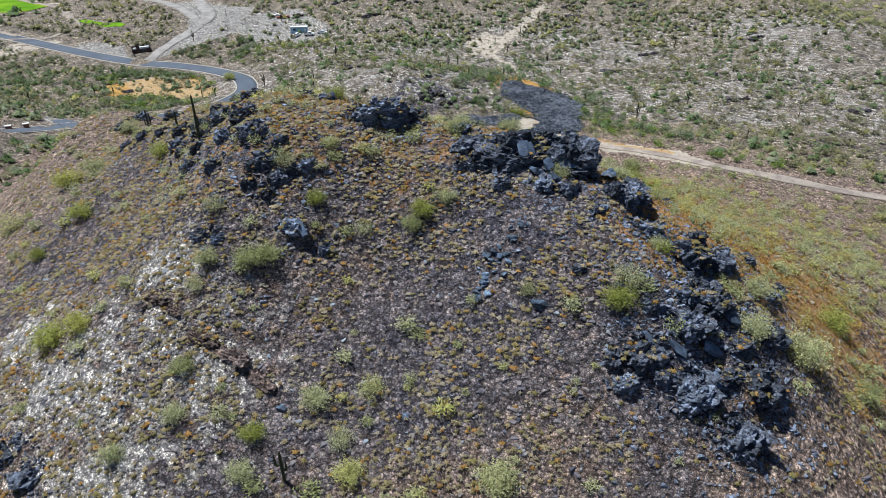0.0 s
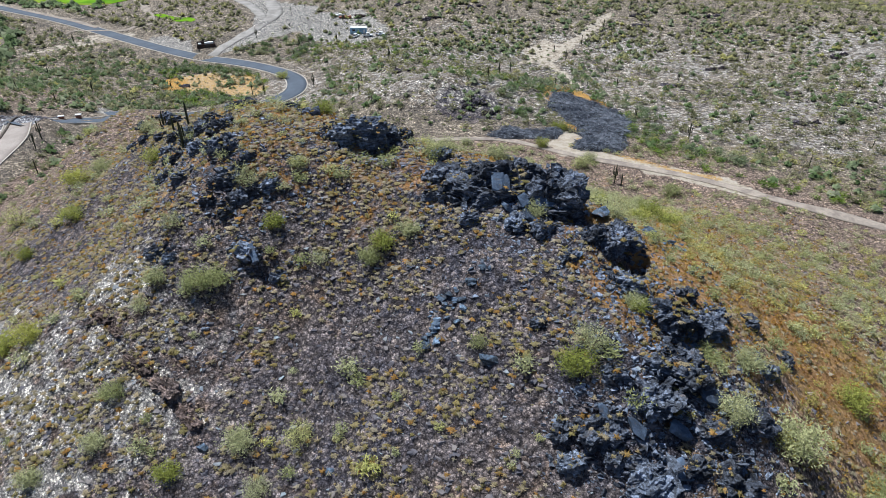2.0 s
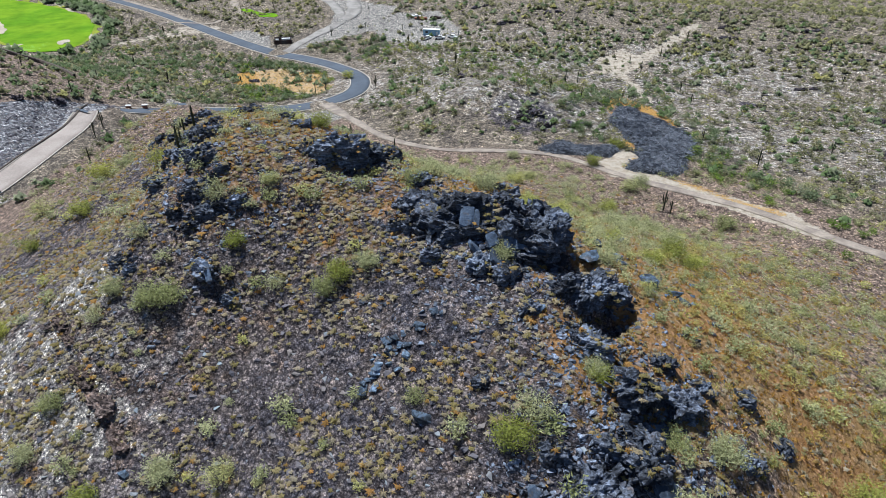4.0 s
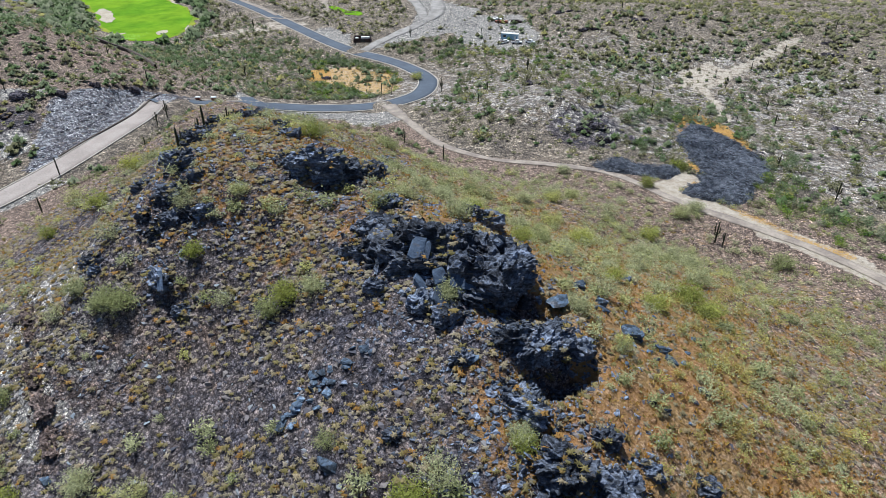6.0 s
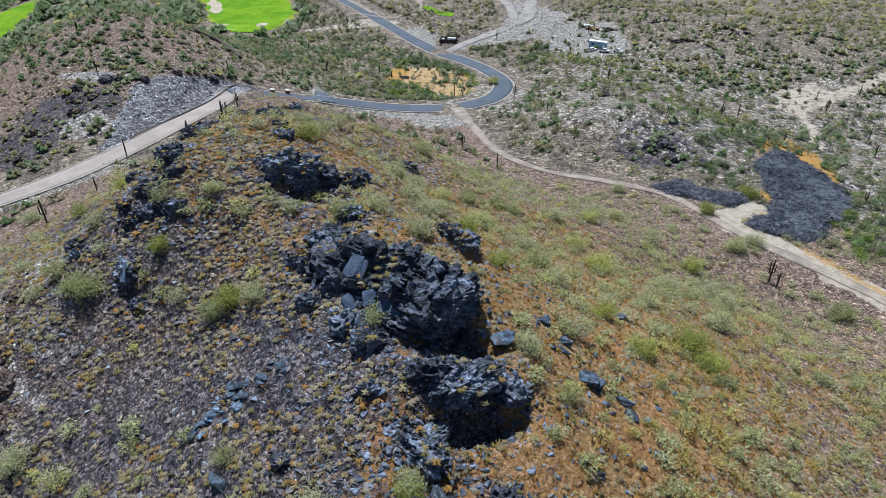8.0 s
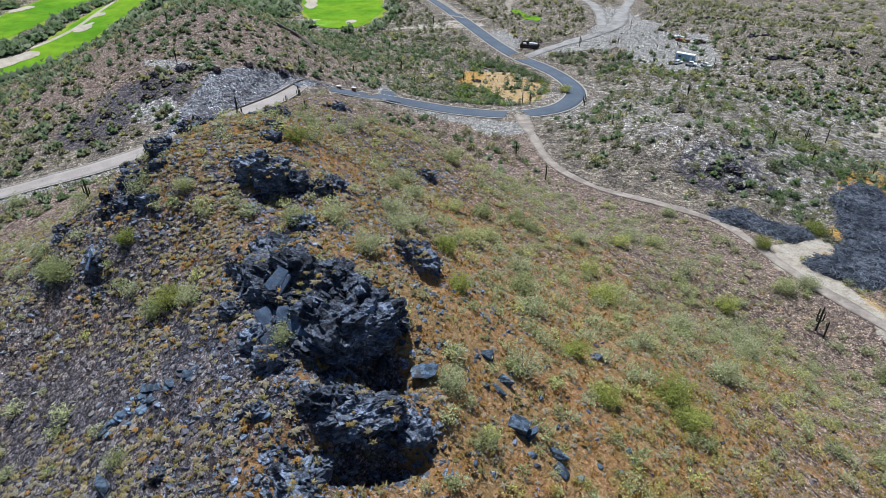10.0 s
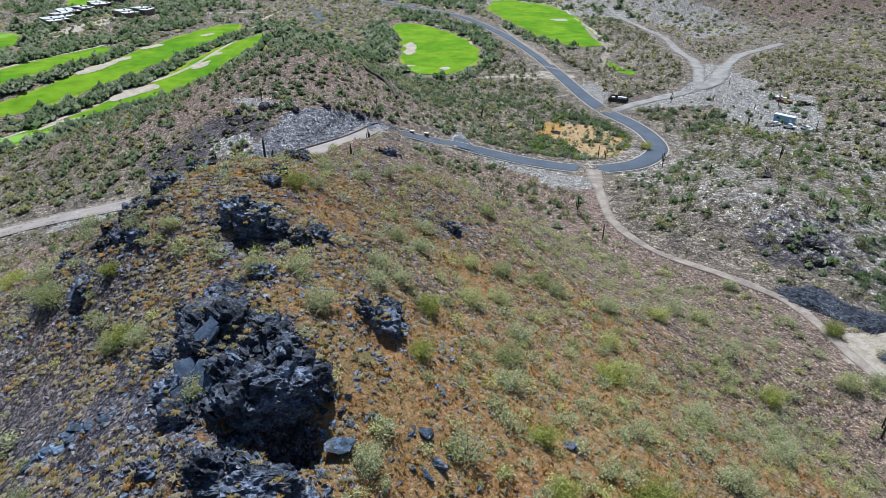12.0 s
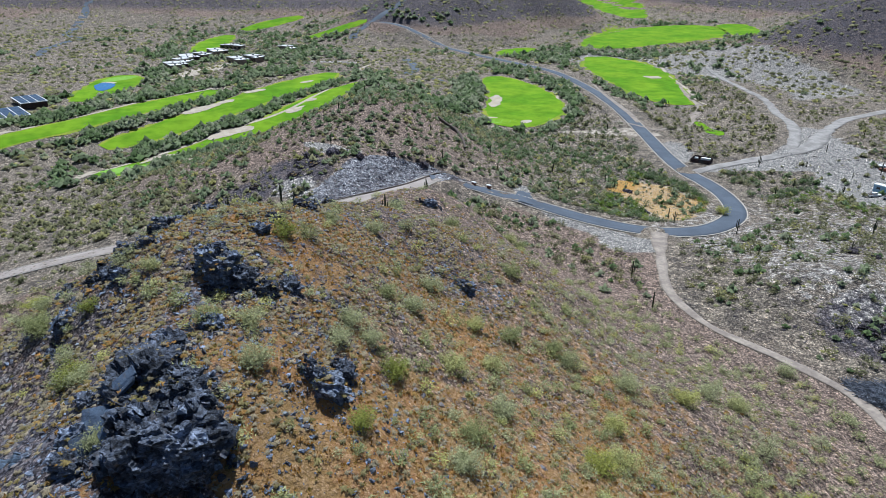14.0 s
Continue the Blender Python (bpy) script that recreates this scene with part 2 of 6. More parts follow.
GRAVEL = mottled("grey_gravel", (0.235, 0.215, 0.195), (0.33, 0.305, 0.28), 0.2, 0.95, 1.2)
SAND = mottled("bunker_sand", (0.37, 0.31, 0.235), (0.46, 0.395, 0.31), 0.2, 0.95)
TURF = mottled("fairway_turf", (0.10, 0.225, 0.008), (0.165, 0.285, 0.012), 0.03, 0.9, 0.12, spec=0.04)
GREEN = mottled("putting_green", (0.19, 0.35, 0.05), (0.22, 0.38, 0.065), 0.1, 0.9, 0.5, spec=0.04)
ROUGH = mottled("dry_rough_turf", (0.17, 0.25, 0.025), (0.26, 0.29, 0.04), 0.06, 0.9, 0.5, spec=0.04)
BURNT = mottled("charred_brush", (0.03, 0.032, 0.04), (0.085, 0.09, 0.105), 0.4, 0.9, 2.5, 0.3)
STICK = mottled("grey_stick", (0.085, 0.095, 0.12), (0.25, 0.27, 0.32), 0.8, 0.9, 4.0)
WALLSTONE = mottled("dark_stone_wall", (0.075, 0.06, 0.05), (0.13, 0.105, 0.085), 1.2)
DARKWALL = mottled("dark_brown_block", (0.035, 0.024, 0.022), (0.06, 0.04, 0.035), 1.0)
TANWALL = mottled("tan_plaster", (0.20, 0.15, 0.115), (0.26, 0.20, 0.155), 0.4)
ROOFGREY = mottled("pale_roof_coating", (0.48, 0.47, 0.45), (0.6, 0.59, 0.57), 0.3, 0.7)
WHITE = mottled("white_paint", (0.72, 0.72, 0.7), (0.8, 0.8, 0.78), 0.5, 0.5)
PALEBLUE = mottled("pale_blue_metal", (0.30, 0.46, 0.62), (0.36, 0.52, 0.68), 0.5, 0.45)
BRICKRED = mottled("red_brown_plaster", (0.24, 0.10, 0.065), (0.30, 0.13, 0.085), 2.0)
GLASS = mottled("dark_window", (0.02, 0.025, 0.03), (0.03, 0.035, 0.045), 1.0, 0.1, spec=0.6)
PANEL = mottled("solar_glass", (0.03, 0.04, 0.07), (0.045, 0.06, 0.1), 0.8, 0.15, spec=0.6)
POND = mottled("pond_water", (0.015, 0.12, 0.30), (0.02, 0.15, 0.36), 0.1, 0.12, spec=0.6)
TYRE = mottled("black_rubber", (0.02, 0.02, 0.02), (0.03, 0.03, 0.03), 4.0)

# ---- terrain ----
def spline_weight(t):
    t = np.abs(t)
    return np.where(t < 1, (4 - 6 * t * t + 3 * t**3) / 6, np.where(t < 2, (2 - t) ** 3 / 6, 0))


def lattice(x, y, origin, heights):
    """A smooth surface over a coarse lattice of heights."""
    h = np.array(heights)
    wx = spline_weight((x[:, None] - origin[0]) / origin[2] - np.arange(h.shape[1]))
    wy = spline_weight((y[:, None] - origin[1]) / origin[2] - np.arange(h.shape[0]))
    return ((wy @ h) * wx).sum(1)


def value_noise(x, y, seed):
    xi, yi = np.floor(x).astype(np.int64), np.floor(y).astype(np.int64)
    fx, fy = x - xi, y - yi
    fx, fy = fx * fx * (3 - 2 * fx), fy * fy * (3 - 2 * fy)

    def corner(i, j):
        n = (i * 374761393 + j * 668265263 + seed * 974711) & 0x7FFFFFFF
        n = ((n ^ (n >> 13)) * 1274126177) & 0x7FFFFFFF
        return ((n ^ (n >> 16)) & 0xFFFF) / 65535.0

    low = corner(xi, yi) * (1 - fx) + corner(xi + 1, yi) * fx
    high = corner(xi, yi + 1) * (1 - fx) + corner(xi + 1, yi + 1) * fx
    return low * (1 - fy) + high * fy


def fbm(x, y, size, octaves=4, seed=0, gain=0.5):
    """Fractal noise about 0, from -1 to 1, whose largest features are size metres wide."""
    total, amp, most = 0, 1.0, 0.0
    for k in range(octaves):
        total = total + amp * (value_noise(x / size * 2**k + 17.3 * k, y / size * 2**k - 9.1 * k, seed + k) * 2 - 1)
        most, amp = most + amp, amp * gain
    return total / most


def smooth(v, lo, hi):
    t = np.clip((v - lo) / (hi - lo), 0, 1)
    return t * t * (3 - 2 * t)


WIDE = (-340, -60, 60)
WIDE_RELIEF = [
    [-19.3, -16.4, -13.9, -9.2, -1, 7.6, 12.2, 11.2, 7.4, 3],
    [-15.9, -11.2, -8.2, -1.1, 12.4, 27.9, 31.3, 21, 10.1, 3.9],
    [-13.1, -4.3, 2.6, 12.1, 25.9, 42.1, 43.7, 28.7, 13.4, 5.3],
    [-13.4, 5.1, 29.7, 34.8, 30, 31.9, 33.3, 26.9, 16.3, 7.4],
    [-9, 13.2, 38.3, 28.4, 9.9, 12.8, 19.8, 21.5, 18.4, 12.2],
    [-4.4, 3.8, 5, 2.8, 7.5, 24.3, 17, 14.6, 17.2, 17.2],
    [-0.2, -0.8, -3.4, 2.8, 4.5, 10.4, 6.4, 5.8, 13.6, 20],
    [0, 0.4, 2, 7.2, 9.4, 17.7, 16.4, 11.9, 14.8, 19.8],
    [-2.2, 3.2, 7.9, 11.7, 16.2, 20.8, 21.2, 20.8, 20.2, 19.5],
]
HILL = (-80, 20, 18)
HILL_RELIEF = [
    [-1.2, -0.2, 2.4, 4.5, 2.1, -1.4, -0.7, -0.1, -0.3],
    [-1, 1.8, 5.1, 8.4, 8.8, 8.5, 15, 5.6, -1.2],
    [-0.2, 7.8, 14, 16.1, 7.7, 20.8, 25.4, 9.7, 0.5],
    [2.4, 10.5, 8.4, 33.9, 27.3, 33, 16.9, 12.8, 5.9],
    [6.5, 12.3, 20.8, 29.2, 25.6, 14, 14.9, 8.8, 7.9],
    [10.1, 13.4, 26.2, 14.9, 9.5, 10.9, 9, 3.5, 3.1],
    [19.7, 14.1, 19.8, 14.5, 8.6, 2.7, 3.4, 2.9, 1.7],
    [21.9, 13.2, 16.2, 6.1, 4.8, 5.5, -6.9, -6.9, 1.8],
]
# knolls and mountains: x, y, height, the two radii, turn
KNOLLS = [(-27, 85, 0.7, 5, 4, 0.5), (-26, 91, 1.2, 7, 5, 0.6), (-33, 96, 2.1, 8, 4.5, 0.75), (-79, 133, 2.4, 9, 15, 0.4), (-130, 98, -2.2, 14, 26, -0.2), (-152, 150, 2.5, 7, 18, 0.25), (-46, 105, 2.1, 12, 7, 0.7), (-20, 230, 6, 18, 13, 0.5), (-275, 205, 15, 65, 25, -0.41), (-390, 256, 9, 80, 26, -0.41)]
MOUNTAINS = [
    (-830, 520, 95, 95, 110, 0.5), (-800, 690, 70, 55, 60, 0.2), (-330, 720, 62, 95, 75, 0.7), (-250, 830, 40, 120, 90, 0.3),
    (-1350, 620, 120, 190, 300, 0.6), (-1500, 230, 105, 200, 260, 0.2), (-1150, 1450, 130, 420, 170, -0.5), (-650, 1650, 120, 420, 200, -0.2),
    (-2100, -250, 160, 380, 500, 0.1), (-2300, 900, 260, 450, 600, 0.4), (-1500, 2000, 260, 700, 420, -0.6), (300, 1500, 150, 500, 300, 0.2),
    (900, 500, 120, 250, 500, 0.1), (400, -900, 120, 500, 300, 0.0), (-900, -1100, 130, 600, 300, 0.3), (3200, 800, 300, 800, 1600, 0.0),
]


def bumps(x, y, rows):
    total = 0
    for cx, cy, h, a, b, turn in rows:
        u = (x - cx) * math.cos(turn) + (y - cy) * math.sin(turn)
        v = (y - cy) * math.cos(turn) - (x - cx) * math.sin(turn)
        total = total + h * np.exp(-((u / a) ** 2 + (v / b) ** 2) / 2)
    return total


# hollows below the ledges: x, y, depth, the two radii, turn
HOLLOWS = [(23.4, 65.7, -5.2, 2.9, 1.15, 1.12), (18.7, 70.7, -4.6, 1.9, 1.3, 1.0), (28.4, 55.4, -2.0, 1.8, 1.2, 0.6), (24.2, 59.0, -1.8, 1.5, 1.0, 0.6), (26.2, 46.4, -1.8, 1.6, 2.4, 0.2), (11.2, 82.6, -1.6, 1.6, 1.0, 0.4), (-5.6, 77.2, -1.4, 2.6, 1.0, 0.3), (30.0, 41.5, -1.8, 1.6, 2.0, 0.2), (-15.8, 61.2, -1.0, 1.2, 0.9, 0.0)]


def cones(x, y, rows):
    """Steep-sided hills that end at twice their radii."""
    total = 0
    for cx, cy, h, a, b, turn in rows:
        u = (x - cx) * math.cos(turn) + (y - cy) * math.sin(turn)
        v = (y - cy) * math.cos(turn) - (x - cx) * math.sin(turn)
        total = total + h * np.clip(1 - np.sqrt((u / a) ** 2 + (v / b) ** 2 + 0.02) / 2, 0, 1) ** 1.3
    return total


def relief(x, y):
    """The land's height without its small roughness and its roads."""
    x, y = np.atleast_1d(np.asarray(x, float)), np.atleast_1d(np.asarray(y, float))
    return -38.0 + lattice(x, y, WIDE, WIDE_RELIEF) + lattice(x, y, HILL, HILL_RELIEF) + bumps(x, y, KNOLLS) + cones(x, y, MOUNTAINS)


def curve_through(rows, step):
    """Rows of x, y, half width, glided through and cut at even steps."""
    p = np.array(rows, float)
    p = np.vstack([2 * p[0] - p[1], p, 2 * p[-1] - p[-2]])
    out = []
    for k in range(1, len(p) - 2):
        n = max(2, int(np.hypot(*(p[k + 1] - p[k])[:2]) / step) + 1)
        for t in np.arange(n) / n:
            out.append(0.5 * (2 * p[k] + (p[k + 1] - p[k - 1]) * t + (2 * p[k - 1] - 5 * p[k] + 4 * p[k + 1] - p[k + 2]) * t**2 + (3 * p[k] - p[k - 1] - 3 * p[k + 1] + p[k + 2]) * t**3))
    out.append(p[-2])
    out = np.array(out)
    out[:, 2] = np.maximum(out[:, 2], 0.3)
    return out


ROAD = [(-139, 166, 3.4), (-135, 178, 3.4), (-131, 186, 3.5), (-126, 196, 3.6), (-117, 205, 3.6), (-104, 214, 3.6), (-92, 222, 3.6), (-84, 231, 3.7), (-81, 244, 3.9), (-87, 262, 3.9), (-98, 277, 3.9), (-114, 290, 3.9), (-132, 299, 4.2), (-149, 305, 4.2), (-174, 318, 4), (-214, 342, 4), (-257, 366, 4), (-308, 393, 4.2), (-351, 413, 4.2), (-408, 431, 4.2), (-460, 440, 4.2), (-568, 432, 4.2), (-651, 428, 4.2), (-719, 410, 4.5), (-760, 390, 4.5)]
SPUR = [(-122.5, 196.5, 5.0), (-126.5, 198.6, 3.6), (-130, 200.6, 2.7), (-133, 202.4, 2.5)]
RIDGE_ROAD = [(-165, 20, 3.6), (-152, 44, 3.6), (-139, 63, 3.6), (-125.5, 81, 3.6), (-118.5, 96, 3.7), (-117.5, 109, 3.7), (-119.5, 122, 3.7), (-124.5, 139, 3.7), (-130, 154, 3.6), (-138, 167, 3.4)]
TRAIL = [(-86, 226, 2.59), (-78, 218, 2.16), (-65, 206, 1.44), (-50, 193, 1.22), (-38, 187, 1.15), (-26, 184.5, 1.15), (-10, 186.5, 1.15), (4, 186.5, 1.3), (13, 182, 1.37), (21, 176.5, 1.37), (29, 172, 1.3), (42, 167, 1.3), (55, 161, 1.3), (70, 150, 1.58), (88, 143, 1.73), (106, 139, 1.73), (150, 132, 1.58)]
GRAVEL_ROAD = [(-147, 309, 3.5), (-147, 322, 3), (-144, 340, 3.5), (-140, 358, 4), (-140, 380, 4), (-155, 412, 3.6), (-176, 455, 3.4), (-193, 494, 3.2), (-200, 560, 3)]
GRAVEL_ROAD_2 = [(-142, 368, 3.2), (-160, 395, 3.4), (-186, 426, 3), (-214, 453, 2.8), (-260, 500, 2.8), (-300, 525, 2.6), (-380, 570, 2.4)]
TURFS = [
    [(-385, -15, 9), (-398, 14, 9), (-405, 31, 10), (-415, 51, 11), (-430, 71, 13), (-445, 93, 14), (-462, 119, 13), (-486, 142, 6)],
    [(-366, 58, 4), (-372, 70, 9), (-381, 89, 11), (-392, 105, 12), (-403, 122, 13), (-424, 146, 15), (-452, 175, 17), (-480, 205, 18), (-505, 231, 15), (-527, 252, 5)],
    [(-314, 52, 6), (-313, 66, 13), (-317, 84, 14), (-327, 100, 14), (-341, 116, 13), (-352, 133, 14), (-364, 153, 13), (-380, 172, 12), (-402, 196, 13), (-426, 223, 13), (-447, 250, 5)],
    [(-276, 284, 6), (-284, 294, 15), (-303, 313, 24), (-335, 337, 27), (-376, 357, 22), (-422, 369, 16), (-444, 375, 5)],
    [(-266, 424, 6), (-300, 440, 15), (-345, 466, 24), (-405, 499, 33), (-455, 522, 30), (-505, 541, 10)],
    [(-575, 585, 12), (-580, 612, 30), (-620, 700, 62), (-665, 815, 70), (-700, 890, 42), (-715, 925, 12)],
    [(-535, 835, 10), (-600, 888, 24), (-670, 945, 26), (-710, 960, 9)],
    [(-870, 930, 12), (-960, 985, 34), (-1100, 1050, 38), (-1260, 1095, 20)],
    [(-560, 462, 8), (-578, 480, 16), (-592, 505, 14), (-600, 520, 5)],
    [(-738, 160, 8), (-790, 180, 15), (-850, 202, 17), (-905, 224, 6)],
    [(-942, 250, 6), (-955, 275, 15), (-970, 300, 15), (-983, 330, 12), (-992, 352, 4)],
    [(-826, 306, 6), (-815, 326, 16), (-802, 348, 16), (-790, 368, 11), (-782, 382, 4)],
    [(-484, 44, 5), (-505, 52, 13), (-540, 66, 18), (-575, 76, 18), (-598, 80, 6)],
]
# outlines of bare lots, heaps and washes on the ground
SANDY = [
    ([(-152, 262), (-146, 272), (-131, 280), (-111, 273), (-94, 254), (-96, 240), (-104, 238), (-117, 246), (-132, 247)], 0.62),
    ([(16, 182), (22, 199), (28, 194), (26, 182), (38, 174), (54, 166), (72, 152), (69, 148), (50, 160), (36, 168), (21, 175)], 1.0),
    ([(4, 291), (8, 306), (8, 322), (17, 333), (25, 326), (41, 360), (52, 380), (56, 376), (43, 345), (29, 317), (22, 301), (27, 285), (33, 262), (29, 254), (23, 281), (14, 297)], 0.62),
    ([(-545, 98), (-560, 125), (-600, 165), (-632, 178), (-625, 160), (-590, 125), (-560, 105)], 0.7),
    ([(-262, 308), (-248, 330), (-236, 350), (-214, 356), (-210, 345), (-228, 330), (-250, 312)], 0.55),
]
ORANGE_GROUND = [
    ([(14, 243), (20, 260), (30, 253), (37, 238), (43, 221), (46, 204), (41, 192), (30, 192), (24, 201), (20, 222)], 0.72), ([(22, 181), (27, 189), (30, 186), (27, 180)], 0.7), ([(34, 176), (40, 175), (50, 169), (62, 161), (60, 159), (48, 165)], 0.58),
    ([(-152, 262), (-146, 272), (-131, 280), (-111, 273), (-94, 254), (-96, 240), (-117, 246), (-132, 247)], 0.56), ([(-152, 262), (-146, 272), (-138, 268), (-132, 252), (-138, 247)], 0.75), ([(-120, 280), (-108, 275), (-100, 262), (-104, 256), (-114, 268)], 0.6),
]
GRAVELS = [
    ([(-122, 199), (-113, 205), (-102, 210), (-90, 216), (-76, 219), (-71, 210), (-78, 200), (-92, 203), (-112, 198)], 1.0),
    ([(-121, 350), (-111, 374), (-87, 381), (-64, 345), (-62, 330), (-73, 318), (-101, 330)], 0.75),
    ([(-178, 424), (-156, 418), (-130, 392), (-112, 384), (-116, 350), (-135, 322), (-147, 310), (-150, 316), (-143, 352), (-152, 385)], 1.0),
    ([(-160, 316), (-168, 331), (-184, 340), (-202, 347), (-200, 338), (-182, 327), (-166, 314)], 0.85),
    ([(-178, 132), (-172, 138), (-163, 143), (-154, 149), (-152, 143), (-160, 136), (-170, 131)], 0.8),
    ([(-128, 199), (-134, 206), (-142, 210), (-142, 206), (-136, 200)], 0.9), ([(-625, 240), (-600, 262), (-566, 288), (-575, 300), (-612, 270)], 0.7),
    ([(-125, 60), (-112, 92), (-108, 112), (-116, 114), (-122, 95), (-136, 70)], 0.75), ([(-590, 480), (-470, 500), (-300, 560), (-250, 520), (-240, 600), (-420, 640), (-560, 560)], 0.6),
]
HILL_FOOT = [(-120, 190), (-103, 203), (-86, 211), (-76, 211), (-62, 202), (-50, 191), (-38, 185.5), (-10, 185), (4, 185), (21, 175), (42, 166), (70, 149), (106, 138), (160, 130), (160, -40), (-115, -40), (-116, 60), (-108, 95), (-108, 115), (-116, 150)]
CUTS = [([(-123, 113), (-139, 126), (-147, 138), (-150, 151), (-149, 170), (-138, 184), (-136, 176), (-133, 160), (-130, 146), (-125, 128)], 1.0)]
HEAP_A = [(20, 237), (25, 239), (33, 231), (41, 219), (44, 205), (40, 195), (40, 186), (38, 177), (33, 178), (25, 180), (27, 187), (29, 199), (24, 208), (19, 220)]
HEAP_B = [(0, 190), (4, 196), (11, 195.5), (19, 197), (22, 195), (20, 188.5), (13, 187.5), (6, 188)]
FLAT = [(ROAD, 3.0, 7), (RIDGE_ROAD, 2.5, 6), (TRAIL, 1.2, 4), (GRAVEL_ROAD, 2, 6), (GRAVEL_ROAD_2, 2, 6)]


def grade(points):
    """An even grade along a road: its heights, smoothed along its length."""
    z = relief(points[:, 0], points[:, 1])
    for _ in range(30):
        z[1:-1] = (z[:-2] + 2 * z[1:-1] + z[2:]) / 4
    return z


GRADED = []
for rows, flat, fade in FLAT:
    pts = curve_through(rows, 2.5)
    GRADED.append((pts, grade(pts), flat, fade))
TURF_LINES = [curve_through(rows, 5.0) for rows in TURFS]


def nearest(x, y, pts):
    """Distance to a line of points, and the nearest one's index; far places get 1e9."""
    d, i = np.full(len(x), 1e9), np.zeros(len(x), int)
    reach = pts[:, 2].max() + 20
    near = np.where((x > pts[:, 0].min() - reach) & (x < pts[:, 0].max() + reach) & (y > pts[:, 1].min() - reach) & (y < pts[:, 1].max() + reach))[0]
    for part in np.array_split(near, max(1, len(near) // 20000)):
        if len(part):
            dist = np.hypot(x[part, None] - pts[None, :, 0], y[part, None] - pts[None, :, 1])
            i[part] = dist.argmin(1)
            d[part] = dist.min(1)
    return d, i


def inside(x, y, outline, seed=0, ragged=2.5, soft=1.5):
    """1 inside an outline, 0 outside, with a ragged edge."""
    out = np.zeros(len(x))
    a = np.array(outline, float)
    b = np.roll(a, -1, 0)
    lo, hi = a.min(0) - 8, a.max(0) + 8
    k = np.where((x > lo[0]) & (x < hi[0]) & (y > lo[1]) & (y < hi[1]))[0]
    if not len(k):
        return out
    p = np.stack([x[k], y[k]], 1)[:, None]
    t = np.clip(((p - a) * (b - a)).sum(2) / ((b - a) ** 2).sum(1), 0, 1)
    d = np.linalg.norm(p - a - t[:, :, None] * (b - a), axis=2).min(1)
    over = (a[:, 1] > p[:, :, 1]) != (b[:, 1] > p[:, :, 1])
    at = a[:, 0] + (p[:, :, 1] - a[:, 1]) / np.where(b[:, 1] == a[:, 1], 1e-9, b[:, 1] - a[:, 1]) * (b[:, 0] - a[:, 0])
    odd = (over & (p[:, :, 0] < at)).sum(1) % 2 == 1
    out[k] = smooth(np.where(odd, d, -d) + ragged * fbm(x[k], y[k], 7, 4, seed + 60), -soft, soft)
    return out


def lying(x, y, zones):
    return np.max([share * inside(x, y, rows, n) for n, (rows, share) in enumerate(zones)], axis=0)


def bare(x, y):
    """1 where no shrubs grow: heaps, lots, gravel and sand."""
    return np.max([lying(x, y, SANDY), lying(x, y, GRAVELS) * 0.9, lying(x, y, CUTS), inside(x, y, HEAP_A), inside(x, y, HEAP_B)], axis=0)


def calm(x, y):
    """1 on roads, lots and turf, 0 on open desert."""
    out = np.zeros(len(x))
    for pts, _, flat, fade in GRADED:
        d, i = nearest(x, y, pts)
        out = np.maximum(out, 1 - smooth(d - pts[i, 2], flat, flat + fade))
    for pts in TURF_LINES:
        d, i = nearest(x, y, pts)
        out = np.maximum(out, 1 - smooth(d - pts[i, 2], 2, 8))
    return out


def land(x, y, below=0.0):
    """The ground's height with its roughness, its roads let in."""
    x, y = np.atleast_1d(np.asarray(x, float)), np.atleast_1d(np.asarray(y, float))
    z = relief(x, y)
    far = smooth(np.hypot(x, y - 80), 120, 260)
    rough = (0.55 * fbm(x, y, 9, 4, 3) + 0.16 * fbm(x, y, 1.7, 2, 9)) * (1 - far) + far * (2.3 * fbm(x, y, 38, 4, 5) + 0.25 * fbm(x, y, 5, 2, 8))
    rough = rough + smooth(np.hypot(x + 300, y - 250), 600, 1100) * 3.0 * fbm(x, y, 120, 5, 21) * (1 - calm(x, y)) + smooth(cones(x, y, MOUNTAINS), 5, 40) * 9.0 * fbm(x, y, 70, 5, 23)
    z = z + rough * (1 - calm(x, y)) + bumps(x, y, HOLLOWS) + lying(x, y, CUTS) * (0.9 * fbm(x, y, 5, 4, 66))
    for pts, level, flat, fade in GRADED:
        d, i = nearest(x, y, pts)
        w = 1 - smooth(d - pts[i, 2], flat, flat + fade)
        z = z * (1 - w) + (level[i] - below) * w
    for pts in TURF_LINES:
        d, i = nearest(x, y, pts)
        z = z - below * (1 - smooth(d - pts[i, 2], 1.0, 4.0))
    return z


def mesh_from(name, verts, tris, mats, tone=None, which=None, flat=False):
    """A mesh from arrays of points and triangles."""
    me = bpy.data.meshes.new(name)
    verts, tris = np.asarray(verts, np.float32), np.asarray(tris, np.int32)
    sides = tris.shape[1]
    me.vertices.add(len(verts))
    me.vertices.foreach_set("co", verts.ravel())
    me.loops.add(tris.size)
    me.loops.foreach_set("vertex_index", tris.ravel())
    me.polygons.add(len(tris))
    me.polygons.foreach_set("loop_start", np.arange(0, tris.size, sides, dtype=np.int32))
    for m in mats:
        me.materials.append(m)
    if which is not None:
        me.polygons.foreach_set("material_index", np.asarray(which, np.int32))
    if tone is not None:
        a = me.attributes.new("tone", "FLOAT", "POINT")
        a.data.foreach_set("value", np.asarray(tone, np.float32))
    me.update(calc_edges=True)
    me.validate()
    if flat:
        me.shade_flat()
    return me


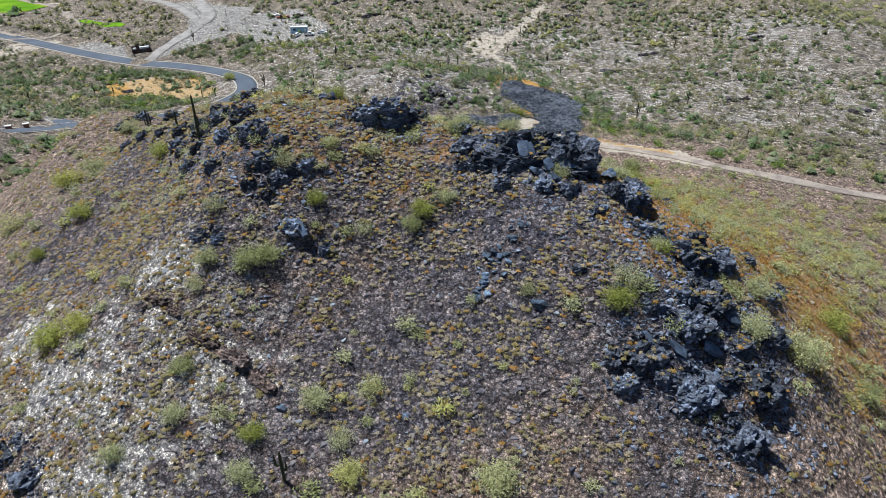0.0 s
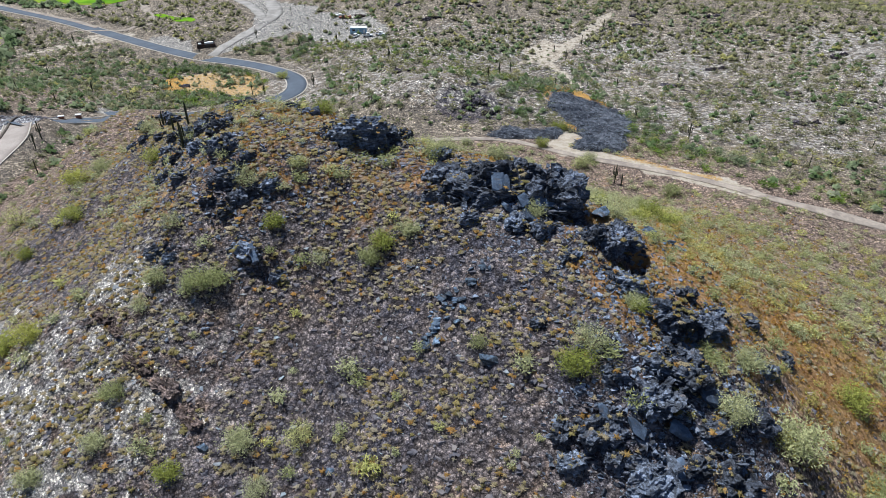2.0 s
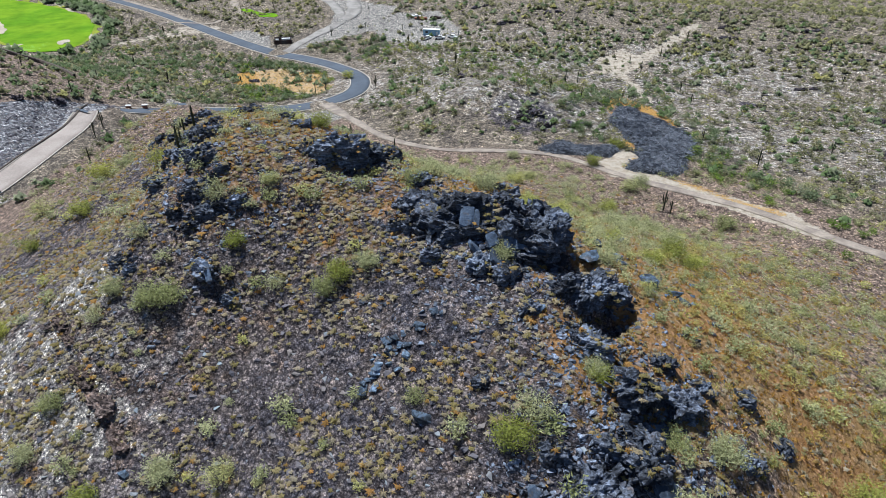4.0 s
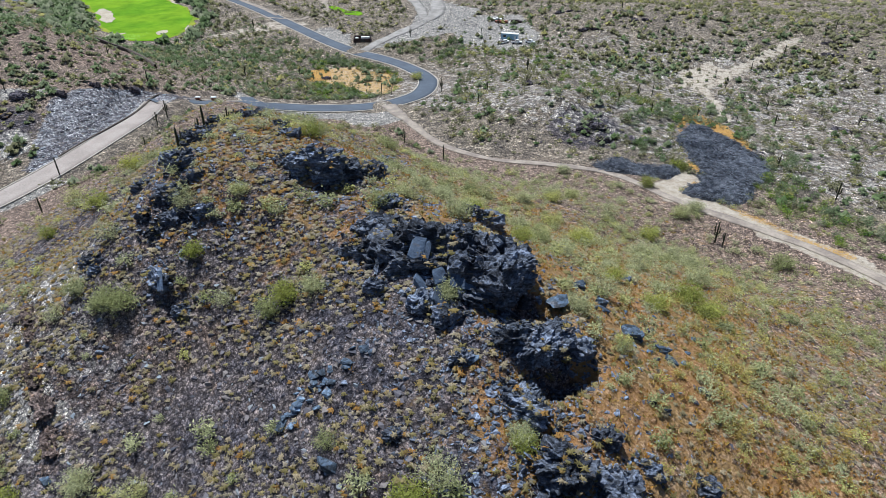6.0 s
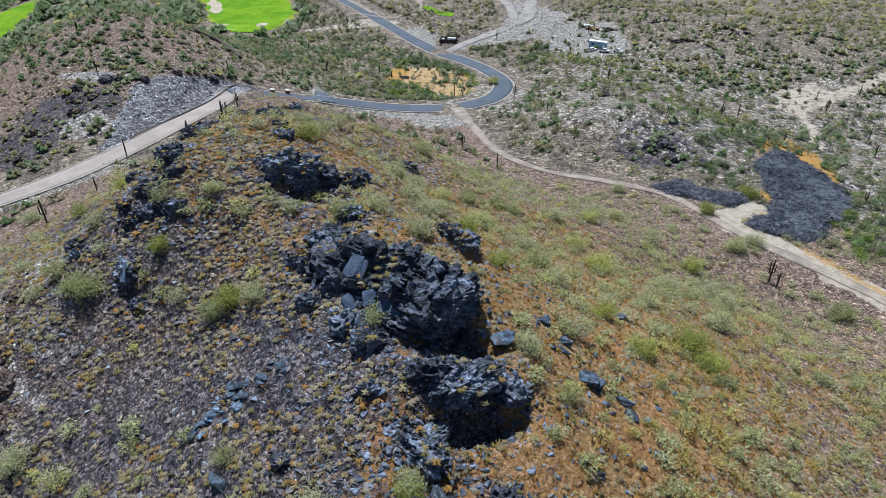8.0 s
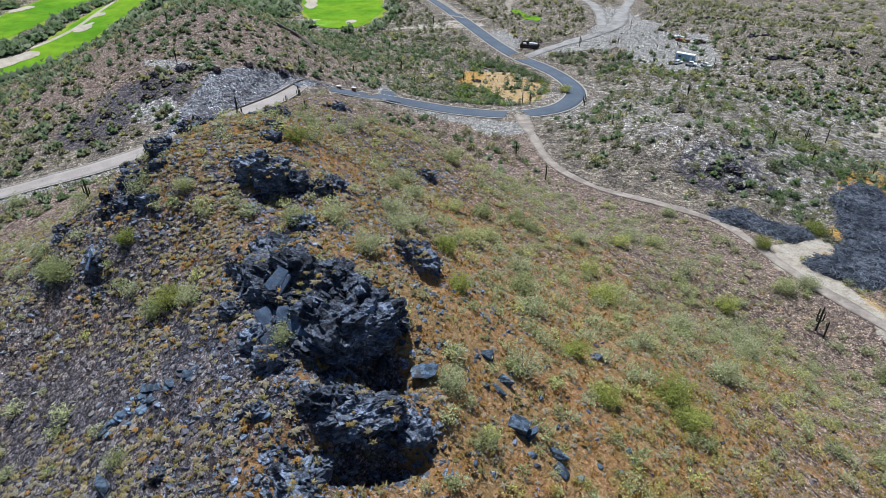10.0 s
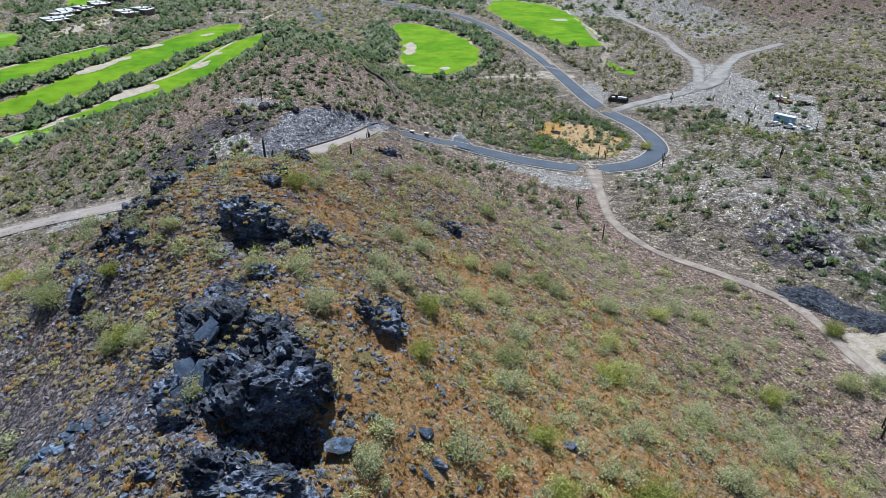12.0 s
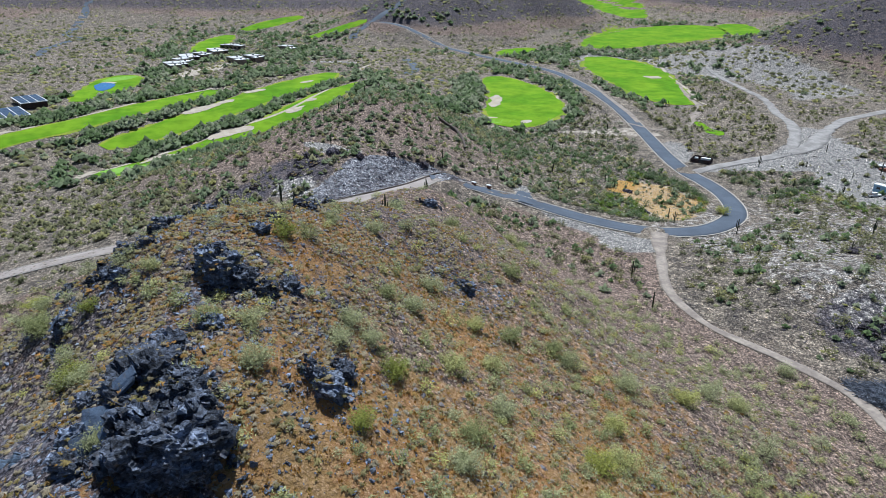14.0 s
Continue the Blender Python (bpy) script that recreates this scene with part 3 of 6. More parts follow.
def grown(start, end, first, ratio, most):
    """Lines from start towards end, at steps that grow."""
    out, step, v, way = [], first, start, (1 if end > start else -1)
    while (end - v) * way > 0:
        v += way * step
        step = min(step * ratio, most)
        out.append(v)
    return out


def ground_sheet():
    xs = sorted(grown(-72, -230, 0.75, 1.06, 1.7) + grown(-232, -700, 2.8, 1.02, 7) + grown(-705, -1000, 8, 1.01, 12) + grown(-1012, -4800, 14, 1.12, 200) + list(np.arange(-72, 62, 0.7)) + grown(62, 160, 0.75, 1.08, 3) + grown(163, 4800, 3.5, 1.2, 300))
    ys = sorted(grown(24, -60, 0.75, 1.09, 4) + grown(-64, -4800, 5, 1.2, 300) + list(np.arange(24, 152, 0.7)) + grown(152, 330, 0.75, 1.08, 2.4) + grown(333, 700, 2.6, 1.03, 8) + grown(705, 1000, 8, 1.01, 12) + grown(1012, 4800, 14, 1.12, 200))
    x, y = np.meshgrid(np.array(xs), np.array(ys))
    x, y = x.ravel(), y.ravel()
    z = land(x, y, 0.14)
    nx, ny = len(xs), len(ys)
    i = (np.arange(ny - 1)[:, None] * nx + np.arange(nx - 1)).ravel()
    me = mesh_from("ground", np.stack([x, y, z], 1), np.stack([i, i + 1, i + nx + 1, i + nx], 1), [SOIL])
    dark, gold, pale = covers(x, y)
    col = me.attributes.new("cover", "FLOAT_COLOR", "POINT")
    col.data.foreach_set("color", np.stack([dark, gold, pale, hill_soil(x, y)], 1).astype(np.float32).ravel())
    col = me.attributes.new("zones", "FLOAT_COLOR", "POINT")
    col.data.foreach_set("color", np.stack([lying(x, y, SANDY), lying(x, y, ORANGE_GROUND), lying(x, y, GRAVELS), lying(x, y, CUTS)], 1).astype(np.float32).ravel())
    me.polygons.foreach_set("use_smooth", np.ones(len(me.polygons), bool))
    return tagged(new("ground", me), "dry brown desert hillside with scree and golden grass", "ground", kind="structure")


def hill_soil(x, y):
    """1 on the brown hill, 0 on the paler valley floor."""
    near = np.exp(-(((x - 15) / 128) ** 2 + ((y - 95) / 98) ** 2) ** 3)
    near = np.maximum(near, inside(x, y, HILL_FOOT, 9, 2.0, 2.0))
    near = np.maximum(near, 0.62 * np.exp(-(((x + 220) / 110) ** 2 + ((y - 165) / 115) ** 2) ** 3))
    return np.maximum(near, smooth(cones(x, y, MOUNTAINS) + 12 * fbm(x, y, 80, 3, 35), 6, 20)) + 0.25 * fbm(x, y, 25, 3, 37)


def covers(x, y):
    """How much dark scree, golden dry grass and pale caliche lies at a place; dark also paints shade into two hollows.
    """
    hill = np.exp(-(((x + 8) / 75) ** 2 + ((y - 75) / 62) ** 2) ** 2)
    edge = 20 - np.maximum(0, y - 72) * 0.95 - np.maximum(0, 60 - y) * -0.25
    west = 1 - smooth(x - edge + 6 * fbm(x, y, 14, 3, 31), -6, 6)
    dark = hill * west * (0.72 + 0.3 * fbm(x, y, 12, 3, 33))
    # the last two rows paint the shade under the ledges as dark ground
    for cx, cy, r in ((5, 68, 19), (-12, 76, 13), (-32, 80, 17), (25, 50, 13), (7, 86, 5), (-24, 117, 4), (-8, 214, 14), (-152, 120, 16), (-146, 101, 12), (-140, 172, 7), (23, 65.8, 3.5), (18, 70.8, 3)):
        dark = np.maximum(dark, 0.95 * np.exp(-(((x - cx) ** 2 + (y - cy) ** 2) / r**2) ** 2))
    dark = np.maximum(dark, 0.8 * smooth(cones(x, y, MOUNTAINS), 8, 30))
    gold = 0.50 * np.exp(-(((x - 24) / 17) ** 2 + ((y - 82) / 26) ** 2)) + 0.24 * hill + 0.34 * np.exp(-(((x - 20) / 60) ** 2 + ((y - 120) / 50) ** 2))
    gold = np.maximum(gold, 0.62 * np.exp(-(((x - 48) / 16) ** 2 + ((y - 68) / 22) ** 2)))
    gold = np.maximum(gold, 0.52 * np.exp(-(((x + 22) / 18) ** 2 + ((y - 92) / 16) ** 2)))
    gold = 1.25 * gold * (1 + 0.5 * fbm(x, y, 11, 3, 43)) + 0.16 * fbm(x, y, 22, 3, 41)
    gold = gold * (1 - 0.6 * west * smooth(-y, -72, -60))
    # gold cut on the crag, and in the two hollows to deepen painted shade
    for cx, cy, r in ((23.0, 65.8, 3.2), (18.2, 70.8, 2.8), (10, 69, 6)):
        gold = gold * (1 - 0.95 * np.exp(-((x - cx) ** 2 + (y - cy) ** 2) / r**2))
    pale = 0.50 * smooth(y + 0.2 * x, 188, 215) * smooth(x, -150, -90) * (1 - smooth(y, 330, 420)) + 0.14 * fbm(x, y, 30, 3, 51)
    pale = np.maximum(pale, 0.53 * np.exp(-((((x + 36) / 25) ** 2 + ((y - 48) / 19) ** 2) ** 2)))
    for cx, cy, r in ((-43, 50, 9), (-37, 47, 6), (-24.5, 47.5, 3.2), (-33, 60, 7), (-52, 58, 7), (-140, 118, 10), (-35, 38, 8)):
        pale = np.maximum(pale, 0.8 * np.exp(-((x - cx) ** 2 + (y - cy) ** 2) / r**2))
    return dark, gold, pale


ground_sheet()


# ---- roads, paths and turf ----
def part(name, data, parent, label=""):
    ob = new(name, data)
    ob.parent = parent
    return tagged(ob, label)


def strip(name, pts, z, mat, lo=-1.0, hi=1.0, lift=0.0, across=2, skirt=0.0):
    """A ribbon along a line: lo and hi are its edges as shares of the half width."""
    d = np.gradient(pts[:, :2], axis=0)
    d /= np.linalg.norm(d, axis=1)[:, None] + 1e-9
    side = np.stack([-d[:, 1], d[:, 0]], 1)
    offs = np.linspace(lo, hi, across)
    v = []
    for k, o in enumerate(offs):
        xy = pts[:, :2] + side * (pts[:, 2] * o)[:, None]
        zz = z if z is not None else land(xy[:, 0], xy[:, 1])
        v.append(np.column_stack([xy, zz + lift]))
    if skirt:
        v = [v[0] - [0, 0, skirt]] + v + [v[-1] - [0, 0, skirt]]
    n, m = len(pts), len(v)
    v = np.concatenate(v)
    k = np.arange(n - 1)
    q = np.concatenate([np.stack([j * n + k, j * n + k + 1, (j + 1) * n + k + 1, (j + 1) * n + k], 1)[:, ::-1] for j in range(m - 1)])
    return mesh_from(name, v, q, [mat])


def road(name, index, mat, label, kerb=None, lift=0.0, ragged=0.0):
    pts, level, _, _ = GRADED[index]
    fine = curve_through(FLAT[index][0], 2.5)
    if ragged:
        fine[:, 2] *= 1 + ragged * fbm(fine[:, 0], fine[:, 1], 7, 3, index)
    ob = tagged(new(name, strip(name, fine, level, mat, lift=lift, across=5, skirt=0.1)), label, "road", kind="structure")
    if kerb:
        for side in (-1, 1):
            a = fine.copy()
            a[:, 2] += kerb
            lo = fine[:, 2] / a[:, 2]
            d = np.gradient(fine[:, :2], axis=0)
            d /= np.linalg.norm(d, axis=1)[:, None]
            n = np.stack([-d[:, 1], d[:, 0]], 1) * side
            k = np.column_stack([fine[:, :2] + n * (fine[:, 2] + kerb / 2 + 0.003)[:, None], np.full(len(fine), kerb / 2)])
            part("kerb", strip("kerb", k, level, CONCRETE, lift=lift + 0.13, skirt=0.2), ob, "pale concrete kerb")
    return ob


road("road_asphalt", 0, ASPHALT, "curving two-lane asphalt road with pale concrete kerbs", 0.45)
road("road_ridge", 1, PAVER, "light tan paved road along the ridge", 0.35, 0.006)
road("road_trail", 2, DIRT, "narrow pale dirt trail along the wash", None, 0.02, 0.45)
road("road_gravel", 3, GRAVEL, "wide pale gravel track", None, 0.02, 0.4)
road("road_gravel_branch", 4, GRAVEL, "pale gravel track branching off", None, 0.03, 0.4)


def patch(name, rows, mat, label, category, lift=0.0, step=4.0, across=9, ragged=0.0, seed=0, bumpy=0.0):
    pts = curve_through(rows, step)
    if ragged:
        s = np.arange(len(pts)) * step
        pts[:, 2] *= 1 + ragged * fbm(s, s * 0 + seed, 9, 4, seed)
        pts[:, 0] += np.clip(1 - pts[:, 2] / 12, 0, 1) * pts[:, 2] * 0.5 * ragged * fbm(s, s * 0 + seed + 5, 8, 4, seed + 1)
    me = strip(name, pts, None, mat, lift=lift, across=across)
    if bumpy:
        for v in me.vertices:
            v.co.z += bumpy * float(fbm(np.array([v.co.x]), np.array([v.co.y]), 3.0, 3, seed)[0])
    return tagged(new(name, me), label, category, kind="structure")


patch("road_spur", SPUR, ASPHALT, "short asphalt spur off the road", "road", 0.12, 1.0, 7)
for n, rows in enumerate(TURFS):
    wide = [(x, y, w + 2.5) for x, y, w in rows]
    broad = max(w for _, _, w in rows)
    up, fine = (0.06, 25) if broad > 25 else (0.0, 11)
    patch("rough_turf", wide, ROUGH, "yellow-green rough round the fairway", "turf", 0.02 + up, 4, fine, 0.28, n + 3)
    patch("fairway", rows, TURF, "bright green mown golf fairway", "turf", 0.10 + up, 4, fine, 0.13, n)

# ---- rocks ----
def block_mesh(name, seed, size, mat, corners=10):
    """An angular broken block: the hull of a few random points in a box."""
    rnd = random.Random(seed)
    bm = bmesh.new()
    for _ in range(corners):
        p = [rnd.uniform(-1, 1) for _ in range(3)]
        k = rnd.randrange(3)
        p[k] = math.copysign(rnd.uniform(0.8, 1.0), p[k])
        bm.verts.new([c * s / 2 for c, s in zip(p, size)])
    hull = bmesh.ops.convex_hull(bm, input=bm.verts)
    bmesh.ops.delete(bm, geom=list({g for g in hull["geom_interior"] + hull["geom_unused"] if isinstance(g, bmesh.types.BMVert)}), context="VERTS")
    me = bpy.data.meshes.new(name)
    bm.to_mesh(me)
    bm.free()
    me.materials.append(mat)
    return me


CHUNKS = [block_mesh("block", k, (1.0, 0.85, 0.8), BASALT) for k in range(8)]
SHEETS = [block_mesh("block", k + 40, (1.3, 1.0, 0.3), BASALT) for k in range(8)]
RUST_SHEETS = [block_mesh("block", k + 60, (1.4, 0.9, 0.26), RUSTY) for k in range(5)]
PURPLE_CHUNKS = [block_mesh("block", k + 70, (1.0, 0.85, 0.75), PURPLE) for k in range(5)]


def fracture(p, n, rnd, cell, depth, deep):
    """Moves points along n so that the surface breaks into tilted, stepped facets about a cell wide."""
    turn = np.array(Euler((0.55, 0.35, 0.5)).to_matrix()) * [[1.0], [1.0], [1.9]]
    count = max(6, int(1.3 * len(p) * p_area(p) / cell**2 / len(p)))
    seeds = p[rnd.randint(0, len(p), count)] + rnd.normal(0, 0.25 * cell, (count, 3))
    q, s = p @ turn.T, seeds @ turn.T
    near = np.concatenate([((part[:, None] - s[None]) ** 2).sum(2).argmin(1) for part in np.array_split(q, 1 + len(q) // 2000)])
    off = rnd.normal(0, depth, count) - deep * (rnd.rand(count) < 0.16)
    tilt = rnd.normal(0, 0.24, (count, 3))
    out = off[near] + np.clip(((p - seeds[near]) * tilt[near]).sum(1), -0.35 * cell, 0.35 * cell)
    return p + n * out[:, None]


def p_area(p):
    r = np.ptp(p, 0) / 2
    return 4.2 * (r[0] * r[1] + r[0] * r[2] + r[1] * r[2])


def lump(seed, rx, ry, h, mat, finest=5):
    """A rock mass of fractured, stepped faces; its foot goes well below its base."""
    bm = bmesh.new()
    bmesh.ops.create_icosphere(bm, subdivisions=min(finest, 5 if rx * ry > 3.2 else 4), radius=1)
    n = np.array([v.co[:] for v in bm.verts])
    me = bpy.data.meshes.new("core")
    rnd = np.random.RandomState(seed + 5)
    k = 3.0
    r = 1 / (np.abs(n) ** k).sum(1) ** (1 / k)
    p = n * r[:, None] * [rx, ry, h]
    size = min(rx, ry)
    p = fracture(p, n, rnd, 0.75 * size, 0.1 * size, 0.0)
    p = fracture(p, n, rnd, min(0.8, 0.4 * size), min(0.13, 0.08 * size), min(0.42, 0.2 * size))
    p = fracture(p, n, rnd, min(0.38, 0.22 * size), 0.05, 0.1)
    bm.to_mesh(me)
    bm.free()
    me.vertices.foreach_set("co", p.astype(np.float32).ravel())
    me.materials.append(mat)
    return me


gx, gy = np.meshgrid(np.arange(-110, 90, 0.5), np.arange(10, 190, 0.5))
HILL_GRID = land(gx.ravel(), gy.ravel()).reshape(gx.shape)


def on_land(x, y, sink=0.0):
    """The ground's height at one place."""
    if -110 <= x < 89 and 10 <= y < 189:
        u, v = (x + 110) * 2, (y - 10) * 2
        i, j = int(u), int(v)
        a, b = u - i, v - j
        g = HILL_GRID
        return float((g[j, i] * (1 - a) + g[j, i + 1] * a) * (1 - b) + (g[j + 1, i] * (1 - a) + g[j + 1, i + 1] * a) * b) - sink
    return float(land(x, y)[0]) - sink


CORES = []


def outcrop(rows, blocks, label, mat=BASALT, name="rock_outcrop", sheet=0.5, dip=(-0.85, 0.25, 0.3), big=1.0, seed=0, overhang=()):
    """A crag: one or more fractured masses with angular blocks lodged on and round them. Rows: x, y, radii, height, turn."""
    rnd = random.Random(seed + 11)
    x0, y0 = rows[0][:2]
    base = new(name)
    base.location = (x0, y0, on_land(x0, y0))
    tagged(base, label, "rock")
    chunks, sheets = {"rusty_ledge_rock": (RUST_SHEETS, RUST_SHEETS), "purple_rubble": (PURPLE_CHUNKS, PURPLE_CHUNKS)}.get(mat.name, (CHUNKS, SHEETS))

    def lodge(x, y, z, size, spread):
        ob = new("block", rnd.choice(sheets if rnd.random() < sheet else chunks))
        ob.parent = base
        turned = Euler((dip[0] + rnd.gauss(0, spread), dip[1] + rnd.gauss(0, spread), dip[2] + rnd.gauss(0, spread * 1.4)))
        ob.matrix_local = Matrix.LocRotScale((x - x0, y - y0, z - base.location.z), turned, (size, size * rnd.uniform(0.7, 1.1), size * rnd.uniform(0.8, 1.3)))

    for k, (x, y, rx, ry, h, turn, lift) in enumerate(overhang):
        ob = part("overhang", lump(seed * 9 + k + 300, rx, ry, h, mat), base, "bare broken rock round a dark hollow")
        ob.matrix_local = Matrix.Translation((x - x0, y - y0, on_land(x, y) + lift - base.location.z)) @ pose(0, 0, 0, 0, 0, math.degrees(turn))
    total = sum(r[2] * r[3] for r in rows)
    for n, (x, y, rx, ry, h, turn) in enumerate(rows):
        h *= 0.62
        ob = part("core", lump(seed * 7 + n, rx * 0.8, ry * 0.8, h * 0.84, mat, 5 if y < 130 else 4), base)
        ob.matrix_local = Matrix.Translation((x - x0, y - y0, on_land(x, y) - base.location.z)) @ pose(0, 0, 0, rnd.uniform(-8, 8), rnd.uniform(-8, 8), math.degrees(turn))
        CORES.append((ob.data, Matrix.Translation(base.location) @ ob.matrix_local, x, y, max(rx, ry)))
        c, s = math.cos(turn), math.sin(turn)
        for k in range(int(blocks * 1.7 * rx * ry / total) + 3):
            a, r = rnd.uniform(0, 2 * math.pi), math.sqrt(rnd.random())
            u, v = math.cos(a) * r * rx, math.sin(a) * r * ry
            px, py = x + u * c - v * s, y + u * s + v * c
            size = big * min(1.0, 0.35 * min(rx, ry)) * rnd.uniform(0.5, 1.1) * (1.25 if k % 7 == 0 else 0.62)
            z = on_land(px, py) + h * (1 - r**3) * rnd.uniform(0.55, 1.02) - 0.2 * size
            lodge(px, py, z, size * 1.25, 0.3)
        for k in range(int(blocks * 0.7 * rx * ry / total) + 2):
            a, r = rnd.uniform(0, 2 * math.pi), rnd.uniform(0.9, 1.35)
            u, v = math.cos(a) * r * (rx + 0.3), math.sin(a) * r * (ry + 0.3)
            px, py = x + u * c - v * s, y + u * s + v * c
            size = big * rnd.uniform(0.2, 0.62)
            lodge(px, py, on_land(px, py) + 0.12 * size, size, 0.6)
    return base


main = outcrop([(7.6, 70.3, 5.4, 3.6, 2.7, 0.2), (14.6, 69.0, 3.5, 3.0, 4.4, 0.1), (15.2, 73.0, 3.1, 2.6, 4.8, 0.5), (2.6, 72.4, 2.6, 1.7, 1.8, 0.3), (11.0, 72.8, 3.2, 2.2, 3.9, 0)], 260, "large craggy outcrop of black fractured basalt on the summit", seed=1, big=1.15, overhang=[(16.4, 71.4, 2.6, 1.5, 2.2, 1.0, 1.2), (8.0, 70.8, 2.2, 1.3, 1.5, 0.25, 1.2), (18.7, 70.7, 1.7, 1.0, 0.7, 1.0, -0.4)])


def plate_mesh(seed, size, mat):
    """A flat slab with broken corners."""
    return block_mesh("slab", seed, [c * 1.15 for c in size], mat, 26)


for size, at, turn in (((1.3, 0.28, 2.0), (1.0, -1.55, 1.45), (-0.95, 0.02, 0.22)), ((0.5, 0.3, 1.8), (2.0, -1.45, 1.35), (-0.93, 0.06, 0.3)), ((2.4, 0.3, 1.7), (6.3, -2.65, 0.45), (-0.9, 0.12, 0.3)), ((1.1, 0.3, 1.3), (3.9, -2.95, 0.28), (-0.85, -0.2, 0.6)), ((1.4, 0.3, 1.3), (8.6, -2.5, 0.12), (-0.95, 0.1, 0.2))):
    slab = part("slab", plate_mesh(int(size[0] * 50), size, PLATE), main, "smooth blue-grey rock slab")
    slab.matrix_local = Matrix.Translation(at) @ Euler(turn).to_matrix().to_4x4()
outcrop([(21.0, 66.9, 3.4, 2.3, 1.9, 0.6), (23.6, 69.8, 1.8, 1.6, 1.9, 0.2), (18.8, 64.9, 1.8, 1.3, 1.5, 0.8)], 130, "undercut ledge of black basalt on the slope", seed=2, big=0.95, overhang=[(21.4, 66.9, 3.4, 1.1, 1.2, 1.12, 0.3), (23.4, 65.7, 2.4, 0.9, 0.7, 1.12, -0.4)])
outcrop([(21.6, 60.6, 2.5, 1.9, 1.5, 0.3)], 60, "low craggy knob of black basalt", seed=3, big=0.8)
outcrop([(-9.6, 78.9, 4.8, 2.0, 4.2, 0.25), (-6.4, 80.4, 2.2, 1.6, 3.0, 0.5)], 80, "jagged black basalt crag on the ridge crest", seed=4, big=0.9)
outcrop([(-4.6, 82.6, 1.9, 1.4, 2.0, 0.4), (-5.6, 85.4, 1.6, 1.3, 1.8, 0.2)], 45, "broken black rocks below the crest", seed=5, big=0.8)
outcrop([(-36.5, 88.4, 2.8, 1.7, 2.4, 0.7), (-32.4, 85.0, 2.3, 1.5, 2.4, 0.5), (-41.5, 89.0, 1.8, 1.2, 1.6, 0.3)], 110, "field of upright jagged black rocks", seed=6, sheet=0.7, big=1.0)
outcrop([(-27.6, 79.8, 2.2, 1.6, 2.2, 0.4), (-25.2, 74.4, 2.2, 1.4, 2.2, 0.8), (-29.5, 76.6, 1.7, 1.2, 1.8, 0.1)], 100, "jagged black rocks along the ridge", seed=7, sheet=0.7, big=0.95)
outcrop([(-22.4, 69.9, 2.0, 1.3, 1.8, 0.6), (-20.6, 67.6, 1.6, 1.1, 1.6, 0.2)], 70, "steep row of black tilted slabs", seed=8, sheet=0.8, big=0.8)
left_slab = outcrop([(-18.2, 62.3, 1.9, 1.1, 2.1, -0.5)], 40, "small black outcrop with a leaning pale slab", seed=9, big=0.7)
lean = part("slab", plate_mesh(95, (0.65, 0.18, 2.0), PLATE), left_slab, "leaning blue-grey slab")
lean.matrix_local = Matrix.Translation((1.2, -0.9, 0.7)) @ Euler((-0.8, -0.45, 0.25)).to_matrix().to_4x4()
outcrop([(26.0, 57.2, 3.0, 2.2, 2.6, 0.3), (30.2, 58.6, 2.2, 1.6, 2.0, 0.5)], 80, "dark basalt knobs with a shaded hollow", seed=10, big=0.95)
outcrop([(27.4, 52.6, 2.4, 3.0, 2.2, 0.2), (23.8, 49.4, 2.6, 2.2, 2.0, 0.6)], 110, "dark rocky rib running down the slope", seed=12, big=0.95)
outcrop([(19.4, 46.2, 2.6, 2.0, 1.9, 0.4), (23.4, 43.4, 2.6, 2.6, 2.0, 0.1), (27.6, 40.2, 2.6, 2.4, 2.0, 0.3)], 140, "black blocky cliff band low on the slope", seed=13, big=1.0)
outcrop([(31.0, 45.0, 2.4, 2.6, 1.6, 0.3), (33.5, 50.5, 1.8, 2.0, 1.4, 0.3)], 60, "shaded dark ledges among shrubs", seed=14, big=0.8)
outcrop([(36.4, 64.6, 1.5, 1.2, 1.5, 0.3)], 16, "lone dark knob on the golden slope", seed=15, big=0.6)
outcrop([(8.8, 84.6, 2.9, 1.7, 2.7, 0.5), (6.2, 87.2, 1.7, 1.3, 2.0, 0.2)], 70, "black basalt crag behind the summit", seed=16, big=0.85)
outcrop([(-23.4, 117.2, 1.9, 1.2, 2.8, 0.9)], 30, "steep black crag alone on the grassy slope", seed=17, sheet=0.8, big=0.7)
outcrop([(-30.4, 94.0, 2.4, 1.4, 2.0, 0.4), (-33.6, 95.6, 1.7, 1.2, 1.6, 0.2)], 55, "black rocks on the northern crest", seed=18, big=0.8)
outcrop([(-17.6, 84.8, 1.9, 1.2, 1.3, 0.3), (-20.8, 87.4, 1.5, 1.1, 1.2, 0.5)], 45, "low dark rocks among golden grass", seed=19, big=0.7)
outcrop([(1.4, 76.4, 1.8, 1.3, 1.7, 0.3)], 36, "small dark outcrop beside pale shrubs", seed=20, big=0.7)
outcrop([(-5.4, 215.6, 3.6, 2.0, 2.6, 0.4), (-8.6, 211.6, 2.6, 1.7, 2.0, 0.2), (-1.4, 209.0, 2.6, 1.7, 1.8, 0.6)], 90, "purple-brown rocky knoll above the trail", PURPLE, seed=21, big=1.1)
outcrop([(-26.5, 51.2, 2.6, 1.0, 0.9, -0.5), (-23.0, 49.4, 2.6, 1.1, 0.9, -0.5), (-19.6, 47.2, 2.4, 1.0, 0.8, -0.65)], 120, "rust-brown layered ledge on the pale slope", RUSTY, seed=22, sheet=0.95, dip=(0.3, 0.1, 0.8), big=0.7)
